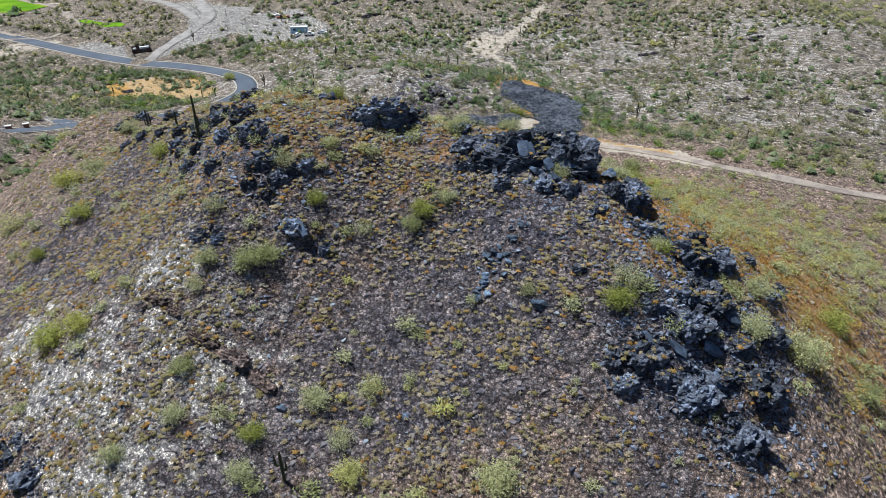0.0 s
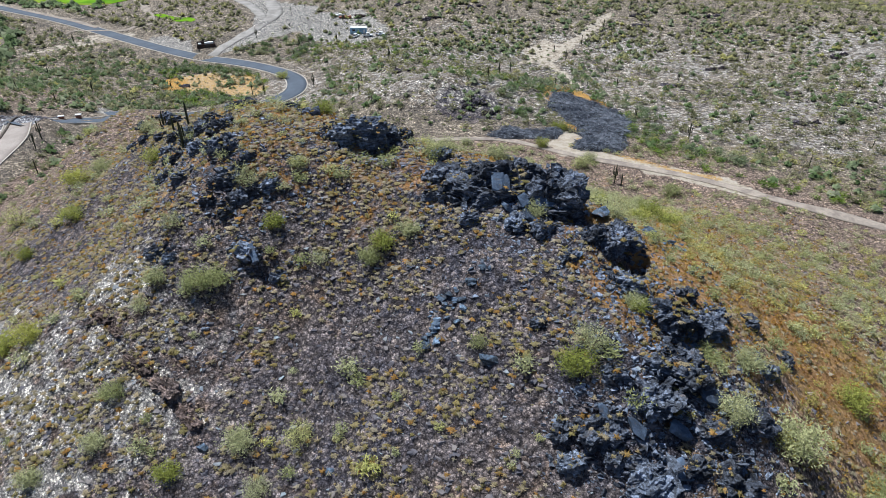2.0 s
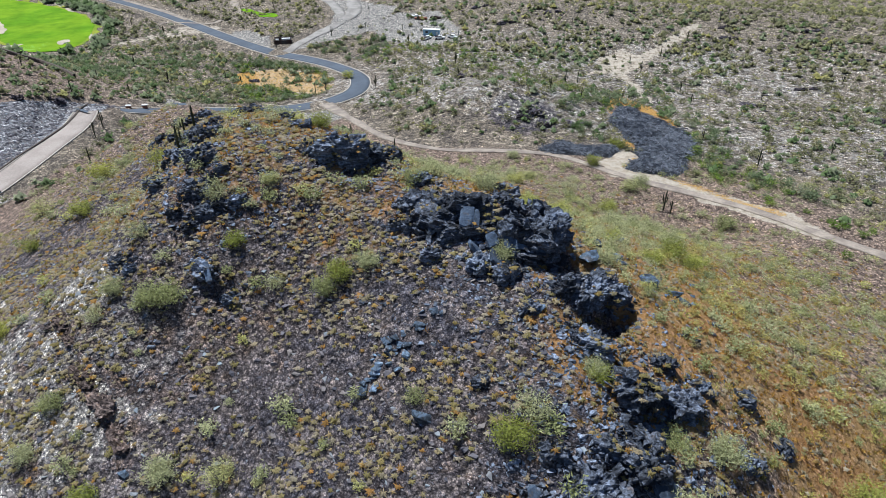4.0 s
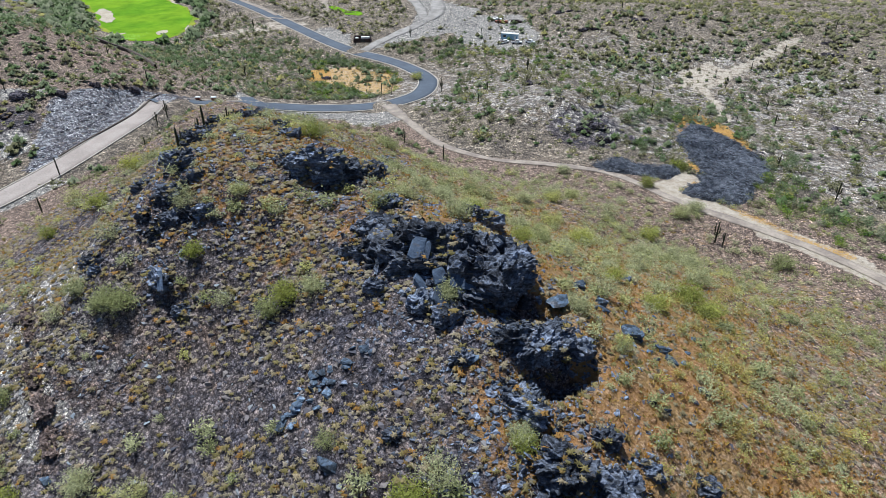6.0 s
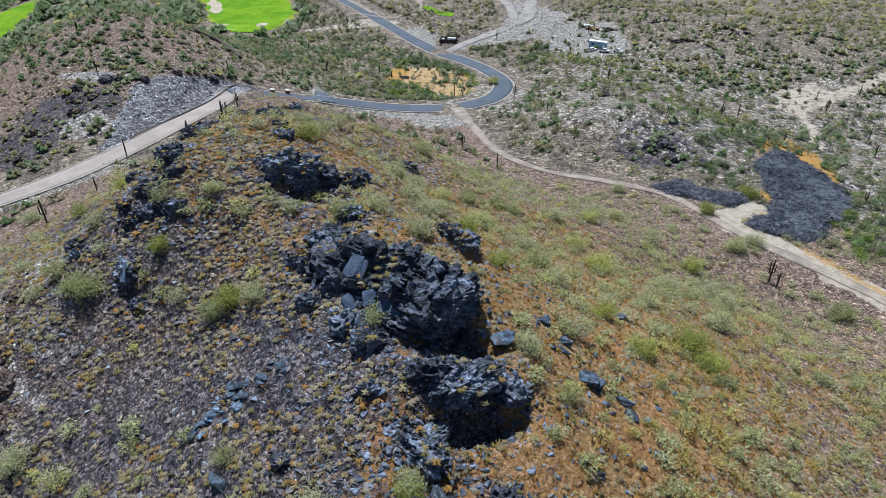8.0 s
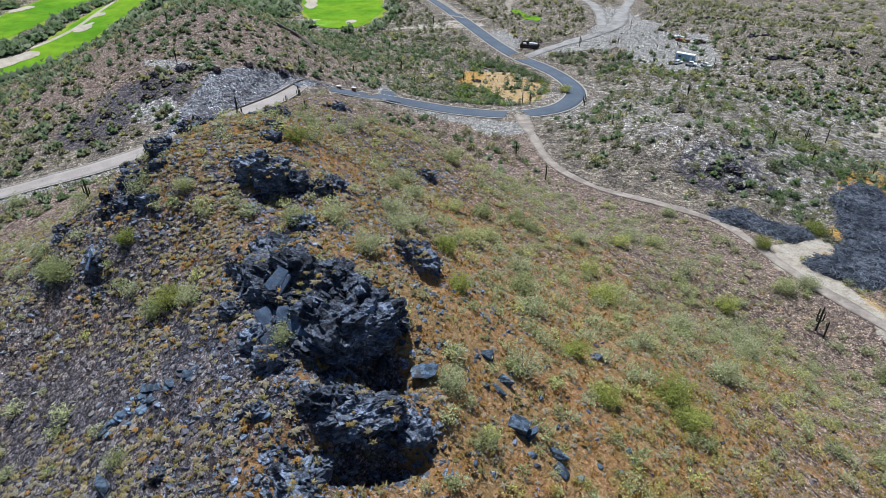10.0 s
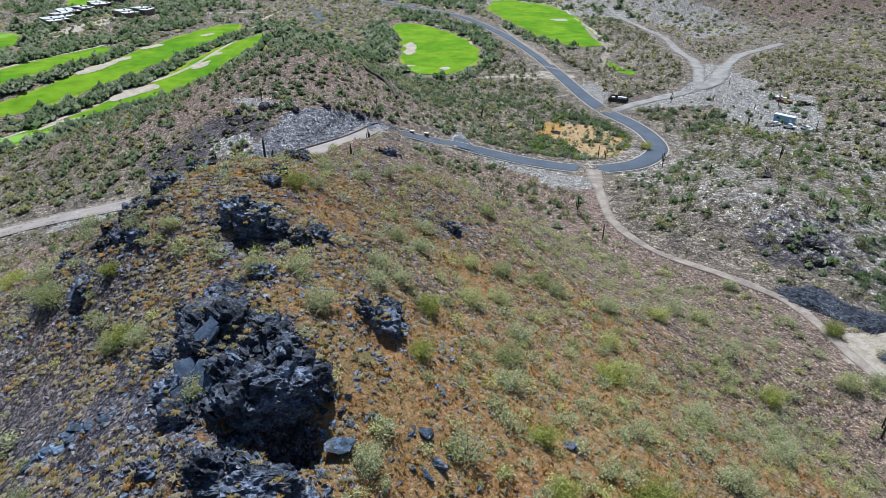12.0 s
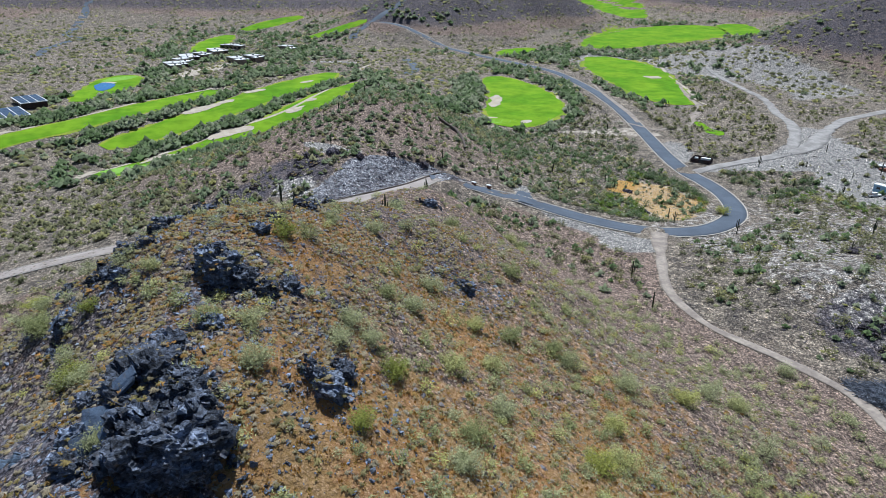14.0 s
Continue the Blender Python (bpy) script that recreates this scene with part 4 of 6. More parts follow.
outcrop([(-33.2, 56.4, 2.4, 1.0, 0.8, -0.6), (-30.6, 54.6, 1.6, 0.9, 0.7, -0.6)], 55, "rust-brown broken ledge above pale soil", RUSTY, seed=23, sheet=0.9, dip=(0.3, 0.1, 0.8), big=0.65)
outcrop([(-47.0, 43.4, 2.6, 1.8, 1.2, 0.2), (-43.0, 40.6, 2.2, 1.6, 1.1, 0.5)], 70, "dark broken rocks below the pale patch", seed=24, big=0.75)
outcrop([(-158, 138, 4.5, 2.5, 2.6, 0.5), (-163, 130, 3.5, 2.2, 2.2, 0.3), (-156, 124, 3.0, 2.0, 2.0, 0.2)], 60, "dark cliffs on the far hill above the road", PURPLE, seed=25, big=1.4)

for k, (x, y) in enumerate(((-102, 414), (-45, 353), (-66, 382), (-24, 371), (-42, 259), (6, 213), (66, 267), (100, 218), (65, 375), (118, 339), (103, 377), (144, 311), (107, 257), (137, 207), (191, 361), (65, 360), (90, 298))):
    outcrop([(x, y, 3.4, 1.8, 1.8, 0.4 * k), (x + 5, y + 2, 2.2, 1.5, 1.4, 0.3)], 7, "weathered dark rock outcrop on the valley slope", PURPLE, seed=110 + k, big=1.2)
for k, (x, y) in enumerate(((-109, 241), (-134, 255), (-149, 107), (-149, 120), (-152, 128), (-140, 98), (-150, 144), (-151, 156), (-149, 168))):
    outcrop([(x, y, 2.6, 1.5, 1.6, 0.5 * k)], 14, "heap of dark broken rock on bare ground", PURPLE, seed=140 + k, big=0.9)
# upright rocks and knobs spread over the ridge and the rib
RIDGE_KNOBS = [(-47.7, 102.5, 1.6), (-52.1, 99.6, 1.5), (-57.2, 103.5, 1.6), (-42.5, 93.3, 1.7), (-36.1, 93.3, 1.3), (-29.1, 81.8, 1.5), (-23.9, 73.7, 1.5), (-35.1, 80.7, 1.4), (-35.4, 76.7, 1.4), (-30.0, 71.8, 1.3), (-23.7, 69.0, 1.3), (-19.1, 68.4, 1.2), (-17.3, 69.1, 1.5), (-24.1, 66.9, 1.1), (-21.6, 65.8, 1.1), (-29.1, 62.2, 1.2), (-26.9, 61.4, 1.0), (-68.5, 124.1, 2.0), (-47.8, 97.2, 1.3), (-14.3, 60.9, 1.2), (-68.1, 132.2, 2.2), (-21.0, 72.4, 1.2), (-35.2, 84.7, 1.2), (-39.5, 85.5, 1.3)]
RIB_KNOBS = [(28.3, 61.6, 1.4), (32.0, 61.9, 1.2), (40.3, 62.4, 1.3), (36.3, 57.3, 1.5), (24.4, 52.1, 1.4), (16.2, 46.2, 1.3), (17.1, 44.0, 1.4), (20.6, 44.5, 1.3), (27.7, 45.3, 1.5), (16.3, 61.3, 1.1), (13.7, 54.6, 0.9), (21.3, 62.8, 1.2), (20.5, 50.5, 1.3), (29.5, 48.0, 1.5), (11.0, 65.0, 1.6), (6.0, 65.6, 1.3), (13.6, 64.4, 1.5), (1.6, 68.8, 1.3)]
rnd = random.Random(21)
for k, (x, y, r) in enumerate(RIDGE_KNOBS):
    outcrop([(x, y, r, r * 0.62, r * 1.3, rnd.uniform(0, 1.2))], 14, "cluster of upright black basalt slabs on the ridge", seed=40 + k, sheet=1.0, dip=(-1.1, 0.35, 0.4), big=1.25)
for k, (x, y, r) in enumerate(RIB_KNOBS):
    outcrop([(x, y, r * 1.1, r * 0.75, r * 1.1, rnd.uniform(0, 1.2))], 6, "small knob of black broken basalt on the slope", seed=70 + k, big=0.8)


def boulder(x, y, size, mat, label, seed, flat=0.7, turn=0.0, lean=0.15):
    """A single rounded-edged boulder, half let into the ground."""
    bm = bmesh.new()
    rnd = random.Random(seed)
    for _ in range(13):
        p = [rnd.uniform(-1, 1) for _ in range(3)]
        k = rnd.randrange(3)
        p[k] = math.copysign(rnd.uniform(0.85, 1.0), p[k])
        bm.verts.new((p[0] * size * 0.56, p[1] * size * 0.42, p[2] * size * 0.44 * flat))
    hull = bmesh.ops.convex_hull(bm, input=bm.verts)
    bmesh.ops.delete(bm, geom=list({g for g in hull["geom_interior"] + hull["geom_unused"] if isinstance(g, bmesh.types.BMVert)}), context="VERTS")
    bmesh.ops.bevel(bm, geom=list(bm.edges), offset=size * 0.012, segments=1, affect="EDGES")
    me = bpy.data.meshes.new("boulder")
    bm.to_mesh(me)
    bm.free()
    me.materials.append(mat)
    ob = tagged(new("boulder", me), label, "boulder", "loose boulders on the hillside")
    ob.matrix_world = Matrix.Translation((x, y, on_land(x, y) + size * 0.2 * flat)) @ Euler((lean, lean * 0.6, turn)).to_matrix().to_4x4()
    return ob


for k, (x, y, size) in enumerate(((27.8, 54.6, 3.6), (29.4, 50.7, 3.0), (26.5, 47.9, 2.8), (26.6, 45.0, 2.6), (19.8, 47.6, 2.2), (22.4, 46.8, 2.4), (12.4, 66.0, 2.8), (10.2, 66.6, 2.4))):
    boulder(x, y, size, PLATE, "tilted black rock slab set in the slope", 60 + k, 0.34, 0.5 + 0.2 * k, 0.55)
boulder(20.7, 74.0, 2.2, SLATE, "large pale blue-grey slab below the crag", 3, 0.55, 0.6, 0.35)
boulder(27.2, 78.6, 1.7, SLATE, "split grey-blue boulder in golden grass", 5, 0.95, 0.3)
boulder(28.1, 79.2, 1.3, SLATE, "dark grey boulder beside the split one", 6, 0.9, 1.1)
boulder(24.2, 79.8, 1.5, SLATE, "flat blue-grey slab in golden grass", 8, 0.5, 0.9, 0.4)
boulder(23.6, 81.0, 1.4, SLATE, "small tilted blue-grey slab", 9, 0.5, 0.2, 0.5)
boulder(21.0, 81.6, 1.2, SLATE, "pale layered boulder in golden grass", 10, 0.9, 0.5)
boulder(24.0, 96.6, 1.1, BASALT, "single dark boulder on the open slope", 11, 0.7)
boulder(9.3, 51.6, 1.5, SLATE, "dark blue-grey boulder on the scree", 12, 0.8, 0.4)
boulder(17.1, 61.3, 1.2, SLATE, "whitish split slab beside shrubs", 13, 0.6, 0.3, 0.3)
boulder(30.4, 80.2, 1.6, SLATE, "grey-blue block among broken stones", 14, 0.7, 0.7)
boulder(31.6, 79.0, 1.3, SLATE, "grey-blue block among broken stones", 15, 0.6, 0.1)
boulder(-4.2, 43.5, 0.9, SLATE, "pale grey stone on the scree", 16, 0.6)
boulder(-17.0, 44.4, 1.0, SLATE, "pale blue stone on the scree", 17, 0.7)
rnd = random.Random(7)
for k in range(34):
    t = rnd.random()
    x, y = 3.0 + 4.6 * t + rnd.gauss(0, 0.6), 54.6 + 5.2 * t + rnd.gauss(0, 0.7)
    boulder(x, y, rnd.uniform(0.45, 1.15), SLATE, "flat pale blue-grey stone in a stone run", 100 + k, 0.4, rnd.uniform(0, 6), 0.3)
for k in range(26):
    x, y = rnd.uniform(22, 36), rnd.uniform(68, 88)
    boulder(x, y, rnd.uniform(0.35, 0.8), rnd.choice((SLATE, BASALT)), "small grey stone in golden grass", 200 + k, 0.6, rnd.uniform(0, 6))

# ---- plants ----
def bush_arrays(seed, leaves, leaf, stems=14, height=0.8, spread=1.0, open_foot=0.25, twigs=True, slim=0.6):
    """A shrub of unit radius: stems fanning from its foot, with small leaves along their outer ends."""
    rnd = np.random.RandomState(seed)
    az = np.arange(stems) * 2.4 + rnd.rand(stems) * 0.8
    tilt = 0.15 + 1.05 * np.sqrt((np.arange(stems) + 0.5) / stems)
    long = 0.75 + 0.4 * rnd.rand(stems)
    ends = np.stack([np.cos(az) * np.sin(tilt) * long * spread, np.sin(az) * np.sin(tilt) * long * spread, np.cos(tilt) * long * height * 1.35], 1)
    verts, tris, which = [], [], []
    s = rnd.randint(0, stems, leaves)
    u = open_foot + (1 - open_foot) * rnd.rand(leaves) ** 0.6
    c = ends[s] * u[:, None] + rnd.normal(0, 0.13, (leaves, 3)) * (0.5 + u[:, None])
    c[:, 2] = np.maximum(c[:, 2] + 0.12 * np.sin(u * 3), 0.02)
    a = rnd.normal(0, 1, (leaves, 3)) * [1, 1, 0.45] + ends[s] * 0.4
    a /= np.linalg.norm(a, axis=1)[:, None]
    b = np.cross(a, rnd.normal(0, 0.45, (leaves, 3)) + [0, 0, 1])
    b /= np.linalg.norm(b, axis=1)[:, None] + 1e-6
    size = leaf * (0.6 + 0.8 * rnd.rand(leaves))[:, None]
    verts.append(np.stack([c - a * size + b * size * slim, c - a * size * 0.6 - b * size * slim, c + a * size * 1.2], 1).reshape(-1, 3))
    tris.append(np.arange(leaves * 3).reshape(-1, 3))
    which.append(np.zeros(leaves, int))
    if twigs:
        n0 = leaves * 3
        for k in range(stems):
            e, w = ends[k] * 0.9, 0.022
            side = np.cross(e, (0.3, 0.2, 1.0))
            side /= np.linalg.norm(side) + 1e-6
            up = np.cross(side, e / np.linalg.norm(e))
            ring = [side * w, -side * w * 0.5 + up * w, -side * w * 0.5 - up * w]
            verts.append(np.array([r - [0, 0, 0.15] for r in ring] + [e + r * 0.3 for r in ring]))
            tris.append(np.array([(0, 1, 4), (0, 4, 3), (1, 2, 5), (1, 5, 4), (2, 0, 3), (2, 3, 5)]) + n0)
            which.append(np.ones(6, int))
            n0 += 6
    return np.concatenate(verts), np.concatenate(tris), np.concatenate(which)


def clump_arrays(seed, points=5, notch=(0.25, 0.5)):
    """A ragged clump of grass of unit radius: two crossed, pointed crowns on an uneven foot."""
    rnd = np.random.RandomState(seed)
    v, f = [], []
    for n, reach, foot, top in ((points, 1.0, 0.08, 0.5), (points - 1, 0.62, 0.3, 0.95)):
        n0 = len(v)
        for k in range(n):
            a = 2 * math.pi * (k + 0.5 * rnd.rand()) / n
            r = reach * (0.65 + 0.5 * rnd.rand())
            v.append((math.cos(a) * r, math.sin(a) * r, foot + 0.35 * reach * rnd.rand()))
            a += math.pi / n
            r = reach * rnd.uniform(*notch)
            v.append((math.cos(a) * r, math.sin(a) * r, foot - 0.15))
        v.append((rnd.normal(0, 0.15), rnd.normal(0, 0.15), top * (0.8 + 0.3 * rnd.rand())))
        f += [(n0 + k, n0 + (k + 1) % (2 * n), n0 + 2 * n) for k in range(2 * n)]
    return np.array(v), np.array(f)


def joined(a, b):
    return np.concatenate([a[0], b[0]]), np.concatenate([a[1], b[1] + len(a[0])])


def crown_arrays(seed, points, top=0.62):
    """A fuzzy tuft of unit radius: many narrow points round a raised middle."""
    rnd = np.random.RandomState(seed)
    v, f = [], []
    for k in range(points):
        a = 2 * math.pi * (k + 0.6 * rnd.rand()) / points
        r, z = rnd.uniform(0.6, 1.1), rnd.uniform(0.05, 0.55)
        v.append((math.cos(a) * r, math.sin(a) * r, z))
        a += math.pi / points
        r = rnd.uniform(0.2, 0.4)
        v.append((math.cos(a) * r, math.sin(a) * r, rnd.uniform(0.0, 0.2)))
    v.append((rnd.normal(0, 0.12), rnd.normal(0, 0.12), top))
    f = [(k, (k + 1) % (2 * points), 2 * points) for k in range(2 * points)]
    return np.array(v), np.array(f)


def mound_arrays(seed, crowns, leaves=8, leaf=0.2):
    """A rounded bush of unit radius: pointed crowns heaped on one another, with a few sprays standing out."""
    rnd = np.random.RandomState(seed)
    V, T, n0 = [], [], 0
    for k in range(crowns):
        v, t = clump_arrays(seed * 7 + k, 5, (0.7, 0.95))
        t = t[:10] if k else t
        a, r, size = k * 2.4 + rnd.rand(), (0.55 if k else 0.0) * (0.7 + 0.5 * rnd.rand()), 0.62 + 0.22 * rnd.rand()
        V.append(v * [size, size, size * 1.25] + [math.cos(a) * r, math.sin(a) * r, 0.12 + (0.32 if k == 0 else 0.2 * rnd.rand())])
        T.append(t + n0)
        n0 += len(v)
    v, t = bush_arrays(seed + 3, leaves, leaf, 9, 0.85, twigs=False, slim=0.6)[:2]
    return np.concatenate(V + [v]), np.concatenate(T + [t + n0])


def tuft_arrays(seed, blades, broad=1.0):
    """A cushion of grass of unit radius: narrow blades fanning out of its foot."""
    rnd = np.random.RandomState(seed)
    az = rnd.rand(blades) * 2 * math.pi
    tilt = 1.25 * np.sqrt(rnd.rand(blades))
    long = 0.7 + 0.5 * rnd.rand(blades)
    tip = np.stack([np.cos(az) * np.sin(tilt), np.sin(az) * np.sin(tilt), np.cos(tilt) * 0.95], 1) * long[:, None]
    foot = tip * [0.35, 0.35, 0.0] + rnd.normal(0, 0.08, (blades, 3)) * [1, 1, 0.3]
    w = np.stack([-np.sin(az), np.cos(az), np.zeros(blades)], 1) * (broad * (0.1 + 0.12 * rnd.rand(blades)))[:, None]
    mid = foot + (tip - foot) * 0.5
    return np.stack([foot, mid + w, tip, foot, tip, mid - w], 1).reshape(-1, 3), np.arange(blades * 6).reshape(-1, 3)


def tube(path, radii, sides=10, ribs=0.0):
    """A round column along a path, with a domed end; ribs deepen every other side."""
    path, radii = np.array(path, float), np.array(radii, float)
    v, q = [], []
    for k, p in enumerate(path):
        d = path[min(k + 1, len(path) - 1)] - path[max(k - 1, 0)]
        d /= np.linalg.norm(d)
        a = np.cross(d, (0.31, 0.95, 0.05))
        a /= np.linalg.norm(a)
        b = np.cross(d, a)
        for s in range(sides):
            r = radii[k] * (1 - ribs * (s % 2))
            t = 2 * math.pi * s / sides
            v.append(p + a * math.cos(t) * r + b * math.sin(t) * r)
    for k in range(len(path) - 1):
        for s in range(sides):
            i, j = k * sides + s, k * sides + (s + 1) % sides
            q += [(i, j, j + sides), (i, j + sides, i + sides)]
    top = (len(path) - 1) * sides
    v.append(path[-1] + (path[-1] - path[-2]) * 0.3)
    q += [(top + s, top + (s + 1) % sides, len(v) - 1) for s in range(sides)]
    return np.array(v), np.array(q)


def saguaro(seed, height, arms):
    rnd = random.Random(seed)
    base = new("saguaro_cactus")
    r = 0.12 + height * 0.011
    z = np.array([-0.4, 0.3, 0.45 * height, 0.8 * height, 0.95 * height, height])
    v, t = tube([(0, 0, k) for k in z], np.array([0.8, 0.9, 1.1, 0.95, 0.7, 0.35]) * r, 14, 0.16)
    part("trunk", mesh_from("trunk", v, t, [CACTUS]), base)
    for k in range(arms):
        a, z0 = rnd.uniform(0, 6.28), height * rnd.uniform(0.35, 0.6)
        up = height * rnd.uniform(0.2, 0.42)
        x, y = math.cos(a), math.sin(a)
        o = r + rnd.uniform(0.3, 0.55)
        pts = [(x * r * 0.5, y * r * 0.5, z0), (x * o * 0.75, y * o * 0.75, z0 + 0.02), (x * o, y * o, z0 + 0.25), (x * o, y * o, z0 + up * 0.6), (x * o, y * o, z0 + up)]
        v, t = tube(pts, np.array([0.6, 0.7, 0.75, 0.7, 0.4]) * r, 10, 0.14)
        part("arm", mesh_from("arm", v, t, [CACTUS]), base)
    return tagged(base, "tall green ribbed saguaro cactus" + (" with raised arms" if arms else " with a single column"), "cactus", "saguaro cacti")


def shrub(seed, leaf, leaves, size, label, stems=16, height=0.8, name="desert_shrub", group="shrubs on the hillside"):
    """A shrub as a thing: its stems and its leaves."""
    v, t, w = bush_arrays(seed, leaves, size, stems, height, slim=0.34)
    base = new(name)
    n = leaves * 3
    part("foliage", mesh_from("foliage", v[:n], t[:leaves], [leaf], np.zeros(n)), base)
    part("woody_base", mesh_from("woody_base", v[n:], t[leaves:] - n, [TWIG]), base, "thin grey stems")
    return tagged(base, label, "shrub", group)


OLIVE = [shrub(k, BUSH, 2100, 0.06, "olive-grey desert shrub with fine leaves", 18, 0.72) for k in range(4)]
LIVELY = [shrub(20 + k, PALO, 2100, 0.06, "bright yellow-green desert shrub", 18, 0.75) for k in range(3)]
SPARSE = [shrub(30 + k, BUSH, 1300, 0.05, "sparse grey shrub with bare stems showing", 22, 0.85) for k in range(2)]
used = {}


def plant(kind, x, y, r, turn):
    """Stands a shrub at a place: the first of a kind is moved there, later ones are copies."""
    m = pose(x, y, on_land(x, y, 0.05), 0, 0, turn)
    if kind.name not in used:
        used[kind.name] = True
        kind.matrix_basis = m @ Matrix.Diagonal((r, r, r, 1))
        return kind
    made = copy_thing(kind, m)
    made.scale = (r, r, r)
    return made


SOUTH = [(-20.8, 59.2, 2.0), (-27.7, 59.2, 1.6), (-43.0, 55.8, 1.9), (-46.8, 55.3, 2.2), (-28.1, 48.2, 1.5), (-27.8, 43.7, 1.4), (-13.6, 45.2, 1.7), (-8.0, 46.2, 1.7), (-10.6, 41.3, 1.6), (-19.9, 38.3, 1.6), (-9.4, 38.1, 1.7), (4.6, 37.1, 2.4), (-19.4, 41.8, 1.4), (-4.4, 62.6, 1.5), (-0.4, 64.8, 1.5), (-15.8, 65.2, 1.4), (-10.0, 62.7, 1.3), (18.4, 52.8, 1.9), (17.2, 50.8, 2.0), (-28.4, 56.4, 1.4), (8.3, 53.2, 1.2), (-33.6, 40.9, 1.5), (-3.2, 63.9, 1.7), (-20.0, 69.2, 1.6), (-22.8, 58.8, 1.9), (12.9, 66.6, 1.4), (22.6, 58.0, 1.3)]
WEST = [(-68.2, 100.4, 2.9), (-74.7, 91.4, 2.9), (-56.9, 83.7, 2.2), (-45.0, 89.9, 1.9), (-60.8, 76.8, 1.5), (-63.2, 101.5, 2.2), (-30.5, 104.5, 1.9), (-54.2, 130.8, 2.2), (-79.1, 165.2, 2.6), (-28.1, 65.0, 1.7), (-112.0, 71.6, 2.8), (-91.9, 80.2, 2.5), (-66.5, 123.0, 2.4), (-72.8, 157.6, 2.4), (-35.1, 112.1, 1.9), (-36.9, 87.4, 1.8), (-17.5, 91.0, 1.9), (-26.8, 96.8, 1.5), (-14.9, 72.2, 1.4), (-30.2, 130.6, 2.2), (-20.4, 109.3, 1.9), (-16.3, 87.8, 1.7), (-10.4, 80.9, 1.1)]
EAST = [(37.7, 50.2, 2.8), (33.9, 56.0, 1.8), (29.7, 55.3, 1.6), (49.7, 63.4, 2.4), (47.9, 51.8, 2.2), (31.3, 49.8, 1.9), (22.4, 75.3, 1.6), (23.1, 84.5, 2.2), (15.4, 96.0, 2.0), (14.1, 114.9, 2.2), (12.7, 149.4, 2.6), (22.9, 123.8, 2.5), (23.9, 108.2, 2.1), (32.6, 115.4, 2.5), (31.7, 100.3, 2.5), (28.5, 91.4, 1.7), (30.8, 132.0, 2.6), (21.7, 146.8, 2.5), (26.5, 164.3, 2.8), (28.9, 170.0, 2.4), (27.5, 137.9, 2.5), (22.8, 94.0, 1.7), (34.7, 98.6, 2.2), (27.3, 74.2, 1.4), (12.6, 86.8, 1.6), (47.7, 152.1, 2.8)]
NORTH = [(8.0, 79.0, 1.8), (0.6, 76.1, 1.5), (6.6, 124.1, 2.1), (-0.3, 102.8, 2.1), (-0.2, 92.5, 1.7), (1.6, 79.9, 1.6), (-10.9, 98.8, 1.7), (-11.8, 118.6, 2.0), (-7.6, 126.8, 2.1), (-1.9, 134.1, 2.2), (-1.0, 152.3, 2.4), (-2.4, 91.0, 1.8), (4.1, 93.6, 1.8), (11.1, 99.6, 2.0), (6.1, 106.3, 2.0), (13.3, 119.3, 2.4), (-13.1, 113.2, 1.8), (-10.9, 102.3, 2.1), (1.6, 88.4, 1.7), (-3.6, 110.5, 1.8), (-10.2, 125.9, 1.9), (1.2, 143.7, 2.2), (2.6, 155.0, 2.4), (-6.0, 180.5, 2.2)]
rnd = random.Random(3)
for x, y, r in SOUTH + WEST + EAST + NORTH:
    kind = rnd.choice(OLIVE * 2 + LIVELY + SPARSE * 2 if y < 100 else OLIVE * 3 + LIVELY + SPARSE)
    plant(kind, x, y, r * 1.0, rnd.uniform(0, 360))
for x, y, r in ((12.9, 69.6, 1.3), (16.2, 180.8, 2.4), (21.6, 198.4, 2.9), (-94, 265, 3.0), (23.2, 57.4, 1.2)):
    plant(LIVELY[0], x, y, r, rnd.uniform(0, 360))

SAGUAROS = [saguaro(1, 4.2, 2), saguaro(2, 3.4, 1), saguaro(3, 4.6, 0), saguaro(4, 5.2, 3), saguaro(5, 2.6, 0)]
SPOTS = [(34.6, 157.4), (36.2, 156.6), (-40.8, 179.0), (-15.6, 37.9), (-123, 157), (-119.5, 150), (-114.5, 114), (-91.5, 94), (-82, 79), (-91, 237.5), (-75, 250), (-176, 213), (-153, 178), (-148, 255), (-240, 334), (-166, 240), (-98, 242), (-54, 246), (-59, 189), (-4, 240), (-1, 262), (7, 242), (3, 270), (43, 283), (27, 304), (47, 353), (35, 328), (-120, 349), (-93, 359), (-206, 155), (-60, 118), (-44, 95.5), (-39.5, 92.5), (-36, 84), (60, 195), (83, 215)]
stand = {}
for k, (x, y) in enumerate(SPOTS):
    kind = SAGUAROS[(3, 1, 2, 0, 3, 0, 2, 1, 3, 0)[k % 10]]
    m = pose(x, y, on_land(x, y), 0, 0, rnd.uniform(0, 360))
    if kind.name in stand:
        copy_thing(kind, m)
    else:
        stand[kind.name] = True
        kind.matrix_basis = m
n = 0
while n < 75:
    x, y = rnd.uniform(-330, 160), rnd.uniform(100, 420)
    if math.hypot(x, (y - 80) * 0.9) < 115 or calm(np.array([x]), np.array([y]))[0] > 0.05:
        continue
    s = rnd.uniform(0.6, 1.1)
    made = copy_thing(SAGUAROS[rnd.randrange(5)], pose(x, y, on_land(x, y), 0, 0, rnd.uniform(0, 360)))
    made.scale = (s, s, s)
    n += 1

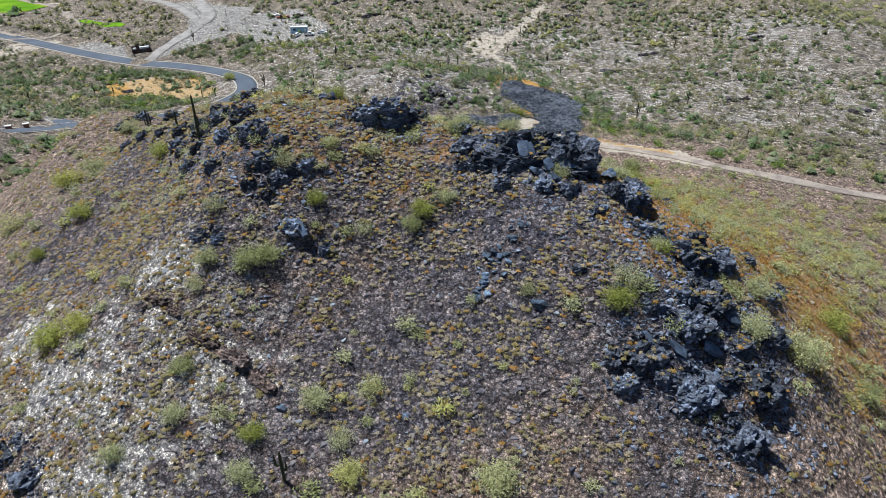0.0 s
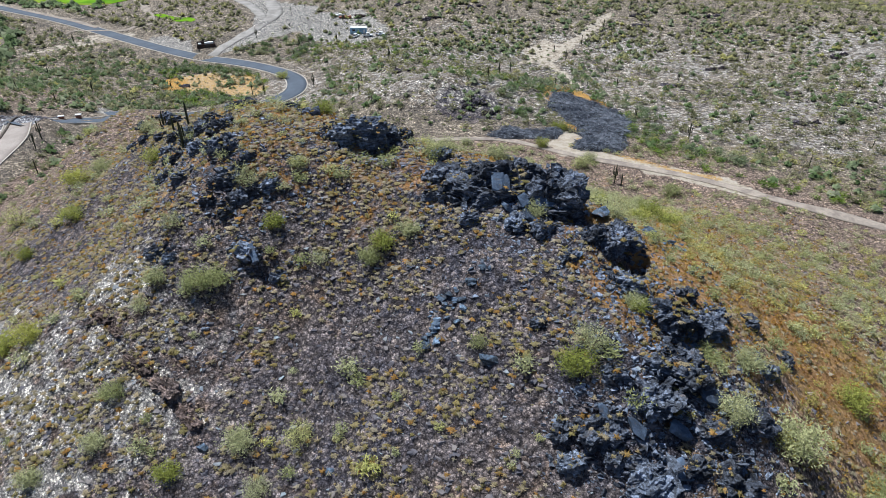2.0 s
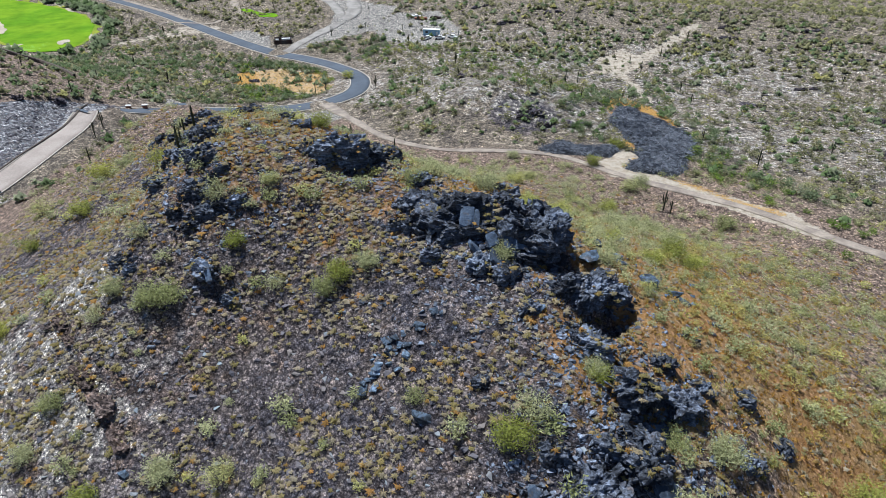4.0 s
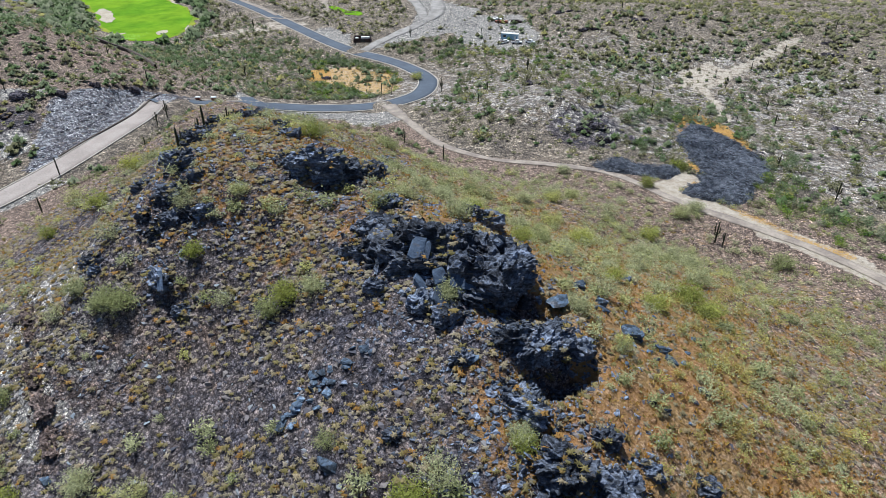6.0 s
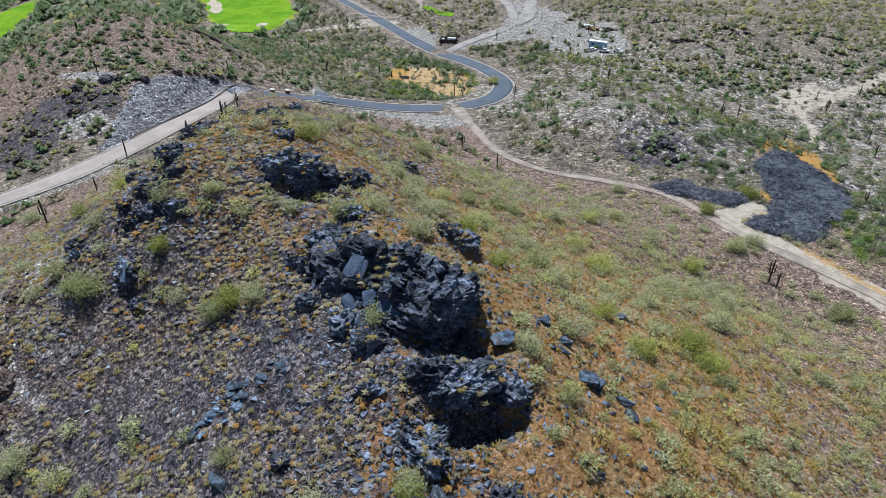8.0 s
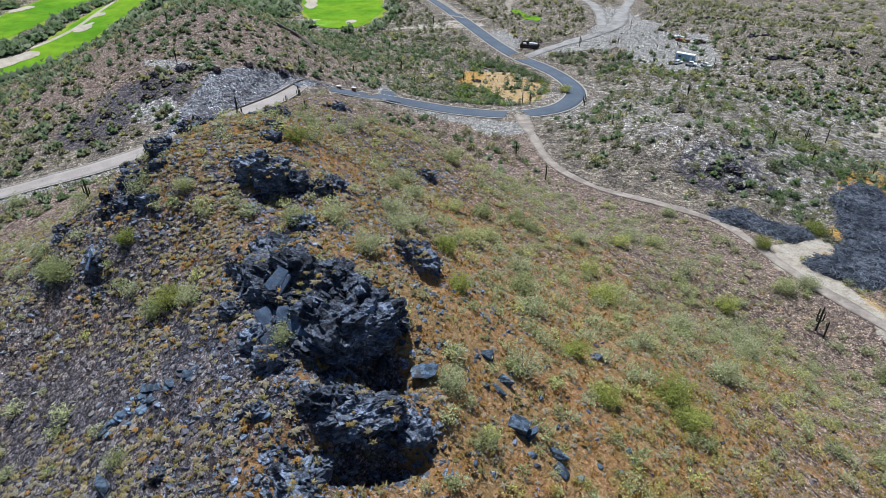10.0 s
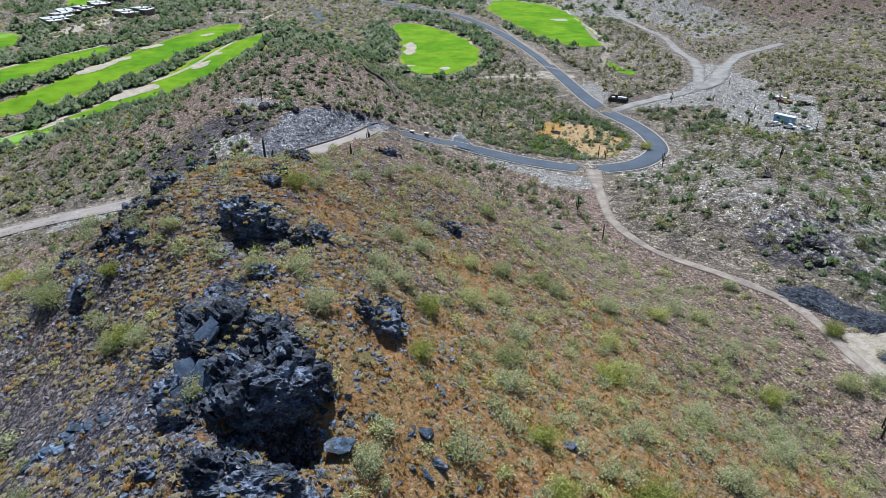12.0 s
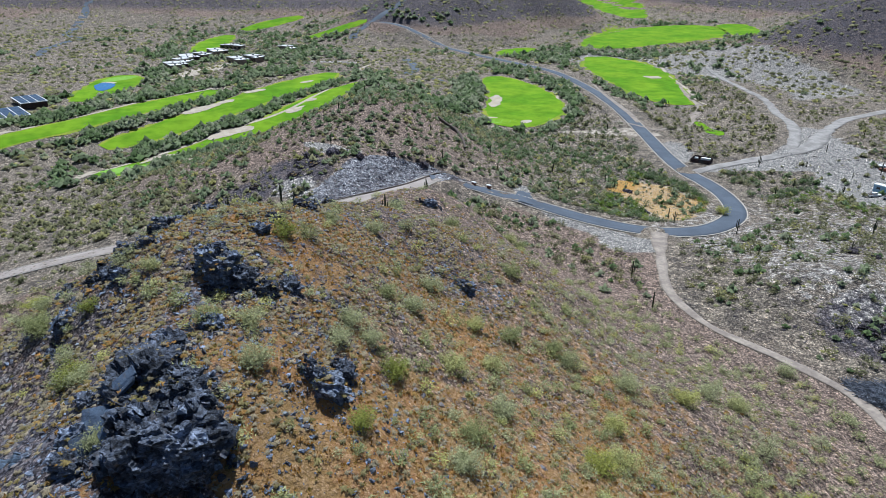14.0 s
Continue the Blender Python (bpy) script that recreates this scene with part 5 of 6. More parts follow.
# ---- built things ----
def box_part(name, parent, size, at, mat, turn=0.0, bevel=0.03, label=""):
    bm = bmesh.new()
    bmesh.ops.create_cube(bm, size=1)
    bmesh.ops.scale(bm, vec=size, verts=bm.verts)
    if bevel:
        bmesh.ops.bevel(bm, geom=list(bm.edges), offset=min(bevel, min(size) * 0.3), segments=1, affect="EDGES")
    me = bpy.data.meshes.new(name)
    bm.to_mesh(me)
    bm.free()
    me.materials.append(mat)
    ob = part(name, me, parent, label)
    ob.matrix_local = pose(*at, 0, 0, turn)
    return ob


def thing(name, x, y, turn, label, category, group="", sink=0.0):
    base = new(name)
    base.matrix_basis = pose(x, y, on_land(x, y, sink), 0, 0, turn)
    return tagged(base, label, category, group)


def enclosure():
    b = thing("walled_enclosure", -156.5, 322.5, 28, "dark brown open-topped block enclosure with white cabinets", "building")
    box_part("wall", b, (9.0, 0.3, 2.0), (0, -3.35, 0.9), DARKWALL)
    box_part("wall", b, (9.0, 0.3, 2.0), (0, 3.35, 0.9), DARKWALL)
    box_part("wall", b, (0.3, 6.38, 2.0), (-4.35, 0, 0.9), DARKWALL)
    box_part("wall", b, (0.3, 6.38, 2.0), (4.35, 0, 0.9), DARKWALL)
    box_part("gate", b, (2.6, 0.12, 1.7), (0.5, -3.58, 0.9), GLASS, label="dark metal gate")
    box_part("cabinet", b, (4.4, 1.8, 1.9), (1.6, 0.9, 0.9), WHITE, label="white metal cabinet")
    box_part("cabinet", b, (1.6, 1.4, 1.5), (-3.0, 1.4, 0.7), WHITE, label="white metal cabinet")


def shed():
    b = thing("site_shed", -79.3, 340.0, 6, "long white metal shed with a pale blue front", "building")
    box_part("body", b, (8.6, 2.4, 3.0), (0, 0, 1.4), PALEBLUE)
    box_part("roof", b, (8.9, 2.7, 0.2), (0, 0, 3.0), WHITE, label="white metal roof")
    box_part("door", b, (1.0, 0.1, 2.0), (3.0, -1.24, 1.05), WHITE, label="white door")
    box_part("window", b, (1.4, 0.1, 0.9), (-2.4, -1.24, 1.7), GLASS)


def pickup(x, y, turn, label, paint):
    b = thing("pickup_truck", x, y, turn, label, "vehicle", "parked trucks by the shed")
    box_part("body", b, (5.2, 1.9, 0.75), (0, 0, 0.85), paint, bevel=0.12)
    box_part("cab", b, (1.9, 1.7, 0.75), (0.2, 0, 1.58), paint, bevel=0.2)
    box_part("window", b, (1.6, 1.74, 0.42), (0.2, 0, 1.65), GLASS, bevel=0.05)
    box_part("bed", b, (1.9, 1.5, 0.1), (-1.55, 0, 1.26), DARKWALL, bevel=0.02, label="dark load bed")
    for sx in (-1.6, 1.6):
        for sy in (-0.9, 0.9):
            bm = bmesh.new()
            bmesh.ops.create_cone(bm, cap_ends=True, segments=16, radius1=0.38, radius2=0.38, depth=0.26)
            me = bpy.data.meshes.new("wheel")
            bm.to_mesh(me)
            bm.free()
            me.materials.append(TYRE)
            part("wheel", me, b).matrix_local = pose(sx, sy, 0.38, 90, 0, 0)


def house(x, y, turn, wide, deep, label, seed=0):
    """A low house of several flat-roofed boxes, with terraces and deep windows."""
    b = thing("house", x, y, turn, label, "house", "flat-roofed houses by the fairway")
    rnd = random.Random(seed)
    for k, (u, v, w, d, h) in enumerate(((0, 0, 0.52, 0.8, 5.2), (-0.42, 0.1, 0.36, 0.6, 4.0), (0.44, -0.08, 0.4, 0.66, 4.4), (0.12, 0.56, 0.4, 0.4, 3.6))):
        w, d, h = w * wide * rnd.uniform(0.85, 1.1), d * deep * rnd.uniform(0.85, 1.1), h * rnd.uniform(0.9, 1.1)
        cx, cy = u * wide, v * deep
        box_part("wall", b, (w, d, h + 1), (cx, cy, h / 2 - 0.5), DARKWALL if k % 2 else TANWALL)
        box_part("roof", b, (w + 0.9, d + 0.9, 0.35), (cx, cy, h + 0.17), ROOFGREY if k != 2 else WHITE, label="flat pale roof")
        box_part("roof_unit", b, (1.6, 1.2, 0.9), (cx + w * 0.2, cy, h + 0.75), GLASS, label="dark rooftop unit")
        for j in range(2):
            box_part("window", b, (w * 0.3, 0.2, 2.1), (cx + (j - 0.5) * w * 0.5, cy - d / 2 - 0.06, h * 0.45), GLASS)
    box_part("terrace", b, (wide * 0.9, 3.2, 0.4), (0, -deep * 0.62, 0.1), CONCRETE, label="pale terrace")


def clubhouse():
    for k, (x, y, w, d) in enumerate(((-446, 4, 34, 20), (-486, 14, 30, 16))):
        b = thing("solar_hall", x, y, 16, "low hall with a dark solar panel roof", "building", "low halls beside the fairway")
        box_part("wall", b, (w, d, 4.0), (0, 0, 1.8), DARKWALL)
        box_part("roof", b, (w + 1, d + 1, 0.5), (0, 0, 4.0), WHITE, label="white roof edge")
        for i in range(5):
            for j in range(3):
                box_part("solar_panel", b, (w / 5 - 0.6, d / 3 - 0.6, 0.15), (-w / 2 + (i + 0.5) * w / 5, -d / 2 + (j + 0.5) * d / 3, 4.35), PANEL, bevel=0)
        for i in range(5):
            box_part("window", b, (w / 7, 0.2, 2.2), (-w / 2 + (i + 0.5) * w / 5, -d / 2 - 0.06, 1.9), GLASS)


def pillar(x, y):
    b = thing("entrance_pillar", x, y, 20, "red-brown plaster pillar with a white cap", "pillar", "pillars at the road's end")
    box_part("shaft", b, (1.5, 0.8, 1.2), (0, 0, 0.55), BRICKRED)
    box_part("cap", b, (1.8, 1.1, 0.22), (0, 0, 1.26), WHITE, label="white cap stone")


def low_wall(rows, height, label, thick=0.25):
    """A stone wall whose top keeps an even height over the ground."""
    pts = curve_through([(x, y, thick) for x, y in rows], 1.5)
    pts[:, 2] = thick
    z = land(pts[:, 0], pts[:, 1])
    for _ in range(4):
        z[1:-1] = (z[:-2] + 2 * z[1:-1] + z[2:]) / 4
    me = strip("low_wall", pts, z, WALLSTONE, lift=height, skirt=height + 0.9)
    return tagged(new("retaining_wall", me), label, "wall", kind="structure")


def material_stack(x, y, turn, wide, label, paint):
    """Building material stored in rows on timber bearers."""
    b = thing("material_stack", x, y, turn, label, "building material", "stacks behind the shed")
    for k in (-0.35, 0.0, 0.35):
        box_part("bearer", b, (0.2, 2.2, 0.15), (k * wide, 0, 0.05), DARKWALL, bevel=0)
    n = max(2, int(wide / 1.6))
    for k in range(n):
        box_part("bundle", b, (wide / n - 0.12, 2.0, 0.8 + 0.35 * (k % 2)), ((k + 0.5) * wide / n - wide / 2, 0, 0.52 + 0.17 * (k % 2)), paint, bevel=0.05)


enclosure()
shed()
material_stack(-93, 364, 5, 7.0, "row of red-brown bundles stored on gravel", BRICKRED)
material_stack(-85, 366, -4, 6.0, "row of dark bundles stored on gravel", DARKWALL)
material_stack(-97, 368, 12, 5.0, "pale sacks stacked on gravel", WHITE)
pickup(-72.5, 331.5, 15, "white pickup truck parked on gravel", WHITE)
pickup(-66.0, 333.0, -20, "pale pickup truck beside the shed", WHITE)
pickup(-79.0, 332.0, 70, "white pickup truck by shrubs", WHITE)
HOUSES = ((-621, 123, 12, 24, 16), (-643, 133, 20, 22, 14), (-676, 142, 5, 26, 15), (-693, 158, 30, 20, 14), (-717, 176, 10, 30, 16), (-628, 184, 15, 26, 14), (-640, 202, 25, 22, 14), (-704, 254, 18, 26, 13), (-745, 200, 40, 26, 12))
for k, (x, y, turn, w, d) in enumerate(HOUSES):
    house(x, y, turn, w, d, "dark modern house of boxes with flat pale roofs", k)
clubhouse()
pillar(-134.0, 187.6)
pillar(-136.2, 182.6)
low_wall([(-123.6, 121), (-126.4, 131), (-129.4, 142), (-133.0, 152.5), (-137.2, 161), (-141.4, 169), (-142.5, 178)], 0.35, "dark stone retaining wall beside the ridge road")
low_wall([(-207, 203), (-201, 204), (-196, 206), (-189, 205), (-182, 202.5), (-175, 199.5), (-170, 197)], 1.5, "dark stone wall climbing the far hill", 0.4)
BUNKERS = (
    [(-411, 109, 1), (-416, 117, 2.6), (-423, 126, 2.2), (-429, 133, 3), (-437, 143, 3), (-441, 148, 1)],
    [(-462, 160, 1), (-466, 166, 2.6), (-470, 173, 2.6), (-473, 178, 1)],
    [(-357, 117, 1), (-360, 122, 2.6), (-365, 134, 2.4), (-369, 143, 3), (-371, 147, 1)],
    [(-325, 76, 0.6), (-329, 80, 1.6), (-335, 87, 1.6), (-335, 95, 1.2), (-336, 100, 0.6)],
    [(-286, 60, 1), (-288, 65, 2.2), (-286, 71, 1)], [(-316, 44, 1), (-322, 48, 2), (-327, 53, 1)],
    [(-262, 88, 1), (-260, 94, 2), (-257, 100, 1)],
    [(-388, 175, 0.8), (-392, 180, 2.2), (-397, 187, 1.8), (-399, 190, 0.8)], [(-410, 195, 0.8), (-413, 199, 2), (-417, 203, 0.8)],
    [(-487, 212, 1), (-491, 218, 2.4), (-494, 224, 1)],
    [(-368, 333, 1), (-358, 326, 2.6), (-350, 322, 2.2), (-340, 314, 2.6), (-332, 308, 1)],
    [(-299, 276, 0.8), (-302, 285, 1.7), (-301, 293, 0.8)], [(-281, 299, 0.8), (-284, 304, 2.2), (-286, 309, 0.8)],
    [(-384, 496, 1), (-377, 500, 3.4), (-369, 503, 1)], [(-562, 60, 1), (-560, 66, 2.6), (-556, 71, 1)],
)
for n, rows in enumerate(BUNKERS):
    patch("sand_bunker", [(x, y, 1.6 * w) for x, y, w in rows], SAND, "pale sand bunker with ragged edges", "bunker", 0.25, 1.2, 7, 0.7, n + 30)
for n, rows in enumerate(([(-322, 55, 2), (-316, 67, 9), (-308, 78, 7), (-303, 84, 2)], [(-292, 274, 2), (-291, 288, 7), (-290, 301, 2)], [(-568, 62, 3), (-580, 76, 10), (-588, 90, 3)])):
    patch("putting_green", rows, GREEN, "smooth pale green putting green", "turf", 0.16, 2, 7, 0.0, n)
for n, rows in enumerate((
    [(-300, 40, 1.3), (-316, 46, 1.3), (-328, 66, 1.3), (-341, 88, 1.3), (-357, 112, 1.3), (-373, 134, 1.3), (-382, 156, 1.3), (-398, 180, 1.3), (-426, 206, 1.3), (-452, 229, 1.3), (-474, 246, 1.3), (-526, 278, 1.5), (-595, 332, 1.5)],
    [(-404, -8, 1.3), (-411, 14, 1.3), (-422, 31, 1.3), (-435, 54, 1.3), (-457, 79, 1.3), (-474, 104, 1.3), (-492, 137, 1.5), (-520, 165, 1.5), (-560, 185, 1.5)],
    [(-255, 292, 1.2), (-268, 308, 1.2), (-290, 330, 1.2), (-322, 356, 1.2), (-350, 376, 1.2), (-390, 392, 1.2), (-440, 392, 1.2), (-480, 400, 1.2)],
    [(-240, 436, 1.4), (-262, 440, 1.4), (-280, 452, 1.4), (-330, 490, 1.4), (-380, 520, 1.4), (-430, 556, 1.4), (-500, 570, 1.4)],
)):
    patch("cart_path", rows, SAND, "narrow pale cart path beside the fairway", "path", 0.12, 3, 3, 0.15, n + 50)
for rows in ([(-573, 346, 4), (-527, 334, 4), (-490, 318, 4), (-467, 298, 3)], [(-468, 300, 3), (-448, 308, 4.5), (-430, 317, 4)], [(-735, 346, 5), (-750, 352, 5), (-762, 366, 5), (-770, 386, 5), (-780, 415, 5), (-790, 446, 5)], [(-775, -3, 5), (-874, 14, 5), (-946, 40, 5), (-1033, 22, 6), (-1359, 69, 7)]):
    patch("far_road", rows, ASPHALT, "distant grey road between desert slopes", "road", 0.3, 4, 5)
patch("pond", [(-522, 60, 2), (-535, 62, 7), (-550, 63, 8), (-562, 62, 2)], POND, "small bright blue pond beside a green", "pond", 0.3, 2, 7, 0.2, 60)
patch("traffic_island", [(-392, 441, 0.8), (-333, 410, 1.3), (-288, 386, 1.6), (-266, 375, 1.8), (-244, 362, 1.2)], DIRT, "planted island between the road's lanes", "road island", 0.16, 3, 3)
patch("footpath", [(-269, 315, 1), (-263, 334, 1.1), (-256, 352, 1.1), (-235, 357, 1.1), (-215, 360, 1.2), (-207, 368, 1)], DIRT, "pale path crossing the road", "path", 0.1, 2, 3, 0.3, 71)
patch("footpath", [(-345, 497, 1.6), (-295, 458, 1.6), (-255, 427, 2), (-238, 405, 3), (-228, 392, 2), (-214, 374, 1.4)], DIRT, "sandy path below the fairway", "path", 0.14, 2, 5, 0.5, 72)
patch("rough_turf", [(-219, 384, 1), (-212, 381, 3), (-203, 377, 2), (-194, 373, 4.5), (-186, 369, 1.5)], TURF, "small green tee with ragged edges", "turf", 0.12, 1.5, 7, 0.3, 73)

# ---- cover too many to count ----
from mathutils.bvhtree import BVHTree


def scatter(name, kinds, x, y, size, mats, label, category, sink=0.04, seed=0, squash=None, level=None):
    """Many small things joined into one mesh. kinds: point and triangle arrays of unit size."""
    rnd = np.random.RandomState(seed)
    z = (land(x, y) if level is None else level) - sink * size
    pick = rnd.randint(0, len(kinds), len(x))
    turn, tone = rnd.rand(len(x)) * 2 * math.pi, rnd.rand(len(x))
    V, T, A, n0 = [], [], [], 0
    for k, (v, t) in enumerate(kinds):
        i = np.where(pick == k)[0]
        if not len(i):
            continue
        c, s = np.cos(turn[i])[:, None], np.sin(turn[i])[:, None]
        h = size[i][:, None]
        tall = h if squash is None else h * squash[i][:, None]
        p = np.stack([(v[:, 0] * c - v[:, 1] * s) * h + x[i][:, None], (v[:, 0] * s + v[:, 1] * c) * h + y[i][:, None], v[:, 2] * tall + z[i][:, None]], 2)
        V.append(p.reshape(-1, 3))
        T.append((t[None] + (np.arange(len(i)) * len(v))[:, None, None] + n0).reshape(-1, 3))
        A.append(np.repeat(tone[i], len(v)))
        n0 += len(i) * len(v)
    me = mesh_from(name, np.concatenate(V), np.concatenate(T), mats, np.concatenate(A), flat=kinds is STONES)
    return tagged(new(name, me), label, category, kind="stuff")


def spread(n, x0, x1, y0, y1, seed, keep, clear=0.15):
    """Random places in a rectangle, kept by a density from 0 to 1, off roads and turf."""
    rnd = np.random.RandomState(seed)
    x, y = rnd.uniform(x0, x1, n), rnd.uniform(y0, y1, n)
    k = rnd.rand(n) < keep(x, y)
    x, y = x[k], y[k]
    k = (calm(x, y) < clear) & (np.random.RandomState(seed + 2).rand(len(x)) > 1.1 * bare(x, y) - 0.06)
    return x[k], y[k], np.random.RandomState(seed + 1).rand(k.sum())


def stone_arrays(seed):
    me = block_mesh("stone", seed, (1.15, 0.8, 0.5), SCREE, 7)
    v = np.array([p.co[:] for p in me.vertices])
    me.calc_loop_triangles()
    t = np.array([list(p.vertices) for p in me.loop_triangles])
    bpy.data.meshes.remove(me)
    return v, t


STONES = [stone_arrays(300 + k) for k in range(8)]
FAR_BUSH = [mound_arrays(60 + k, 2, 18, 0.2) for k in range(10)]
FARTHER = [crown_arrays(70 + k, 4, 0.75) for k in range(6)]
CUSHIONS = [crown_arrays(90 + k, 5, 0.7) for k in range(8)]
TUFTS = [joined(crown_arrays(98 + k, 7), tuft_arrays(140 + k, 4, 0.7)) for k in range(10)]
VALLEY_TUFTS = [crown_arrays(190 + k, 5, 0.7) for k in range(6)]
GRASSES = [tuft_arrays(170 + k, 8) for k in range(6)]
NEAR_BUSH = [bush_arrays(80 + k, 180, 0.13, 14, 0.8, twigs=False, slim=0.4)[:2] for k in range(6)]
TREES = [mound_arrays(110 + k, 5, 22, 0.2) for k in range(6)]


def hilltop(x, y):
    return np.exp(-(((x + 5) / 78) ** 2 + ((y - 88) / 72) ** 2) ** 3)


def west_of(x, y):
    edge = 20 - np.maximum(0, y - 72) * 0.95 + np.maximum(0, 60 - y) * 0.25
    return 1 - smooth(x - edge, -8, 8)


# scree and stones on the hill
x, y, u = spread(105000, -85, 70, 18, 160, 1, lambda x, y: hilltop(x, y) * (0.12 + 0.72 * west_of(x, y)) * (0.7 + 0.5 * fbm(x, y, 9, 3, 61)))
scatter("scree_stones", STONES, x, y, 0.16 + 0.6 * u**5 + 0.14 * u, [SCREE], "dark grey and purple scree stones on the slope", "stones", 0.1, 2)
crag_x = np.array([7, 15, 21, 21, -9, -36, -28, -22, 26, 26, 24, 9, -24, -30, 31], float)
crag_y = np.array([70, 70, 66, 60, 79, 87, 77, 68, 57, 51, 43, 85, 117, 94, 47], float)
rnd = np.random.RandomState(5)
pick = rnd.randint(0, len(crag_x), 8000)
x, y = crag_x[pick] + rnd.normal(0, 5.4, 8000), crag_y[pick] + rnd.normal(0, 5.0, 8000)
u = rnd.rand(8000)
scatter("broken_rock", STONES, x, y, 0.22 + 0.75 * u**3, [BASALT], "broken black rock shed below the crags", "rubble", 0.1, 3)

rnd = np.random.RandomState(15)
x, y = rnd.uniform(-156, -120, 9000), rnd.uniform(108, 188, 9000)
ok = (rnd.rand(9000) < lying(x, y, CUTS)) & (nearest(x, y, GRADED[1][0])[0] > 5.5)
x, y, u = x[ok], y[ok], rnd.rand(ok.sum())
scatter("cut_rubble", STONES, x, y, 0.3 + 1.1 * u**3, [SCREE], "grey broken stones on the blasted rock face", "rubble", 0.15, 16)

# tufts on the hill
x, y, u = spread(100000, -90, 85, 16, 175, 7, lambda x, y: hilltop(x, y) * smooth(fbm(x, y, 5, 4, 71), -0.5, 0.4) * (0.5 + 0.4 * west_of(x, y)))
part_a = u < 0.5
scatter("grass_tufts", TUFTS, x[part_a], y[part_a], 0.34 + 0.75 * u[part_a] ** 1.5, [TUFT], "low ochre and olive tufts across the hill", "grass", 0.05, 8)
scatter("straw_cushions", CUSHIONS, x[~part_a], y[~part_a], 0.2 + 0.6 * (u[~part_a] - 0.5), [STRAW], "round straw-grey cushions across the hill", "grass", 0.05, 9)
x, y, u = spread(17000, -70, 80, 26, 140, 17, lambda x, y: np.clip(covers(x, y)[1] * 1.9 - 0.3, 0, 1))
GOLD = leaf_material("golden_grass", (0.36, 0.19, 0.045), (0.42, 0.27, 0.08), (0.27, 0.22, 0.06))
scatter("golden_grass", GRASSES, x, y, 0.26 + 0.25 * u, [GOLD], "golden dry grass clumps on the slope", "grass", 0.05, 18)

# tufts rooted on the ledges of the crags
rnd = np.random.RandomState(23)
spots = []
for data, m, cx, cy, r in CORES:
    if cy > 130:
        continue
    tree = BVHTree.FromPolygons([m @ v.co for v in data.vertices], [p.vertices[:] for p in data.polygons])
    for _ in range(int(r * r * 8)):
        a, q = rnd.uniform(0, 6.28), r * math.sqrt(rnd.rand())
        hit, normal, _, _ = tree.ray_cast(Vector((cx + math.cos(a) * q, cy + math.sin(a) * q, 90)), Vector((0, 0, -1)))
        if hit and normal.z > 0.45:
            spots.append(hit[:])
spots = np.array(spots)
u = rnd.rand(len(spots))
scatter("ledge_tufts", TUFTS, spots[:, 0], spots[:, 1], 0.2 + 0.32 * u**2, [TUFT], "straw tufts rooted on the ledges of the crags", "grass", 0.1, 24, None, spots[:, 2])

# shrubs between the larger ones
x, y, u = spread(2400, -110, 120, 10, 190, 27, lambda x, y: 0.4 + 0.25 * fbm(x, y, 20, 3, 81))
scatter("small_shrubs", NEAR_BUSH, x, y, 0.5 + 1.0 * u**1.6, [BUSH], "small olive shrubs dotted over the slopes", "shrub", 0.05, 28)
x, y, u = spread(42000, -10, 120, 75, 190, 37, lambda x, y: 0.75 * smooth(x + y * 0.9, 75, 120) * smooth(fbm(x, y, 6, 3, 73), -0.4, 0.4))
scatter("slope_tufts", CUSHIONS, x, y, 0.17 + 0.2 * u, [STRAW], "small grey tufts on the open slope", "grass", 0.05, 38)

BRUSH = [bush_arrays(180 + k, 115, 0.125, 14, 0.85, twigs=False, slim=0.4)[:2] for k in range(5)]
x, y, u = spread(6800, -45, 135, 70, 185, 137, lambda x, y: np.clip(0.15 + smooth(x + (y - 70) * 0.95, 25, 45) * (0.3 + 0.5 * fbm(x, y, 18, 3, 83)), 0, 1) * (1 - smooth(np.hypot((x - 10) / 1.0, (y - 75)), 112, 140)))
scatter("slope_brush", BRUSH, x, y, 0.5 + 0.9 * u**1.5, [BUSH], "olive and yellow-green brush on the grassy slope", "shrub", 0.05, 138)

x, y, u = spread(900, 26, 95, 48, 128, 157, lambda x, y: np.clip(0.55 + 0.6 * fbm(x, y, 13, 3, 87), 0, 1) * smooth(x, 26, 36))
YELLOW = leaf_material("yellow_leaf", (0.33, 0.305, 0.095), (0.41, 0.365, 0.13), (0.37, 0.255, 0.075))
scatter("yellow_brush", BRUSH, x, y, 0.5 + 0.8 * u**1.5, [YELLOW], "yellow-green brush on the golden flank", "shrub", 0.05, 158)
x, y, u = spread(7000, -320, -110, 50, 270, 147, lambda x, y: 0.45 + 0.5 * fbm(x, y, 20, 3, 85))
scatter("ridge_brush", FAR_BUSH, x, y, 0.4 + 1.0 * u**1.8, [VALLEY_LEAF], "olive brush on the brown ridge by the road", "shrub", 0.05, 148)
x, y, u = spread(3000, -300, -100, 60, 300, 167, lambda x, y: np.clip(0.45 + 0.9 * fbm(x, y, 24, 3, 86), 0, 1))
scatter("ridge_shrubs", FAR_BUSH, x, y, 0.9 + 1.3 * u**1.6, [TREE_LEAF], "dark green shrubs on the brown ridge and by the road", "shrub", 0.05, 168)

# valley floor and far slopes
def valley(x, y):
    away = smooth(np.hypot(x, (y - 85) * 0.95), 90, 125)
    ridge = np.exp(-(((x + 215) / 95) ** 2 + ((y - 165) / 85) ** 2) ** 2)
    return away * (1 - 0.8 * ridge) * (0.5 + 0.55 * fbm(x, y, 26, 3, 91))


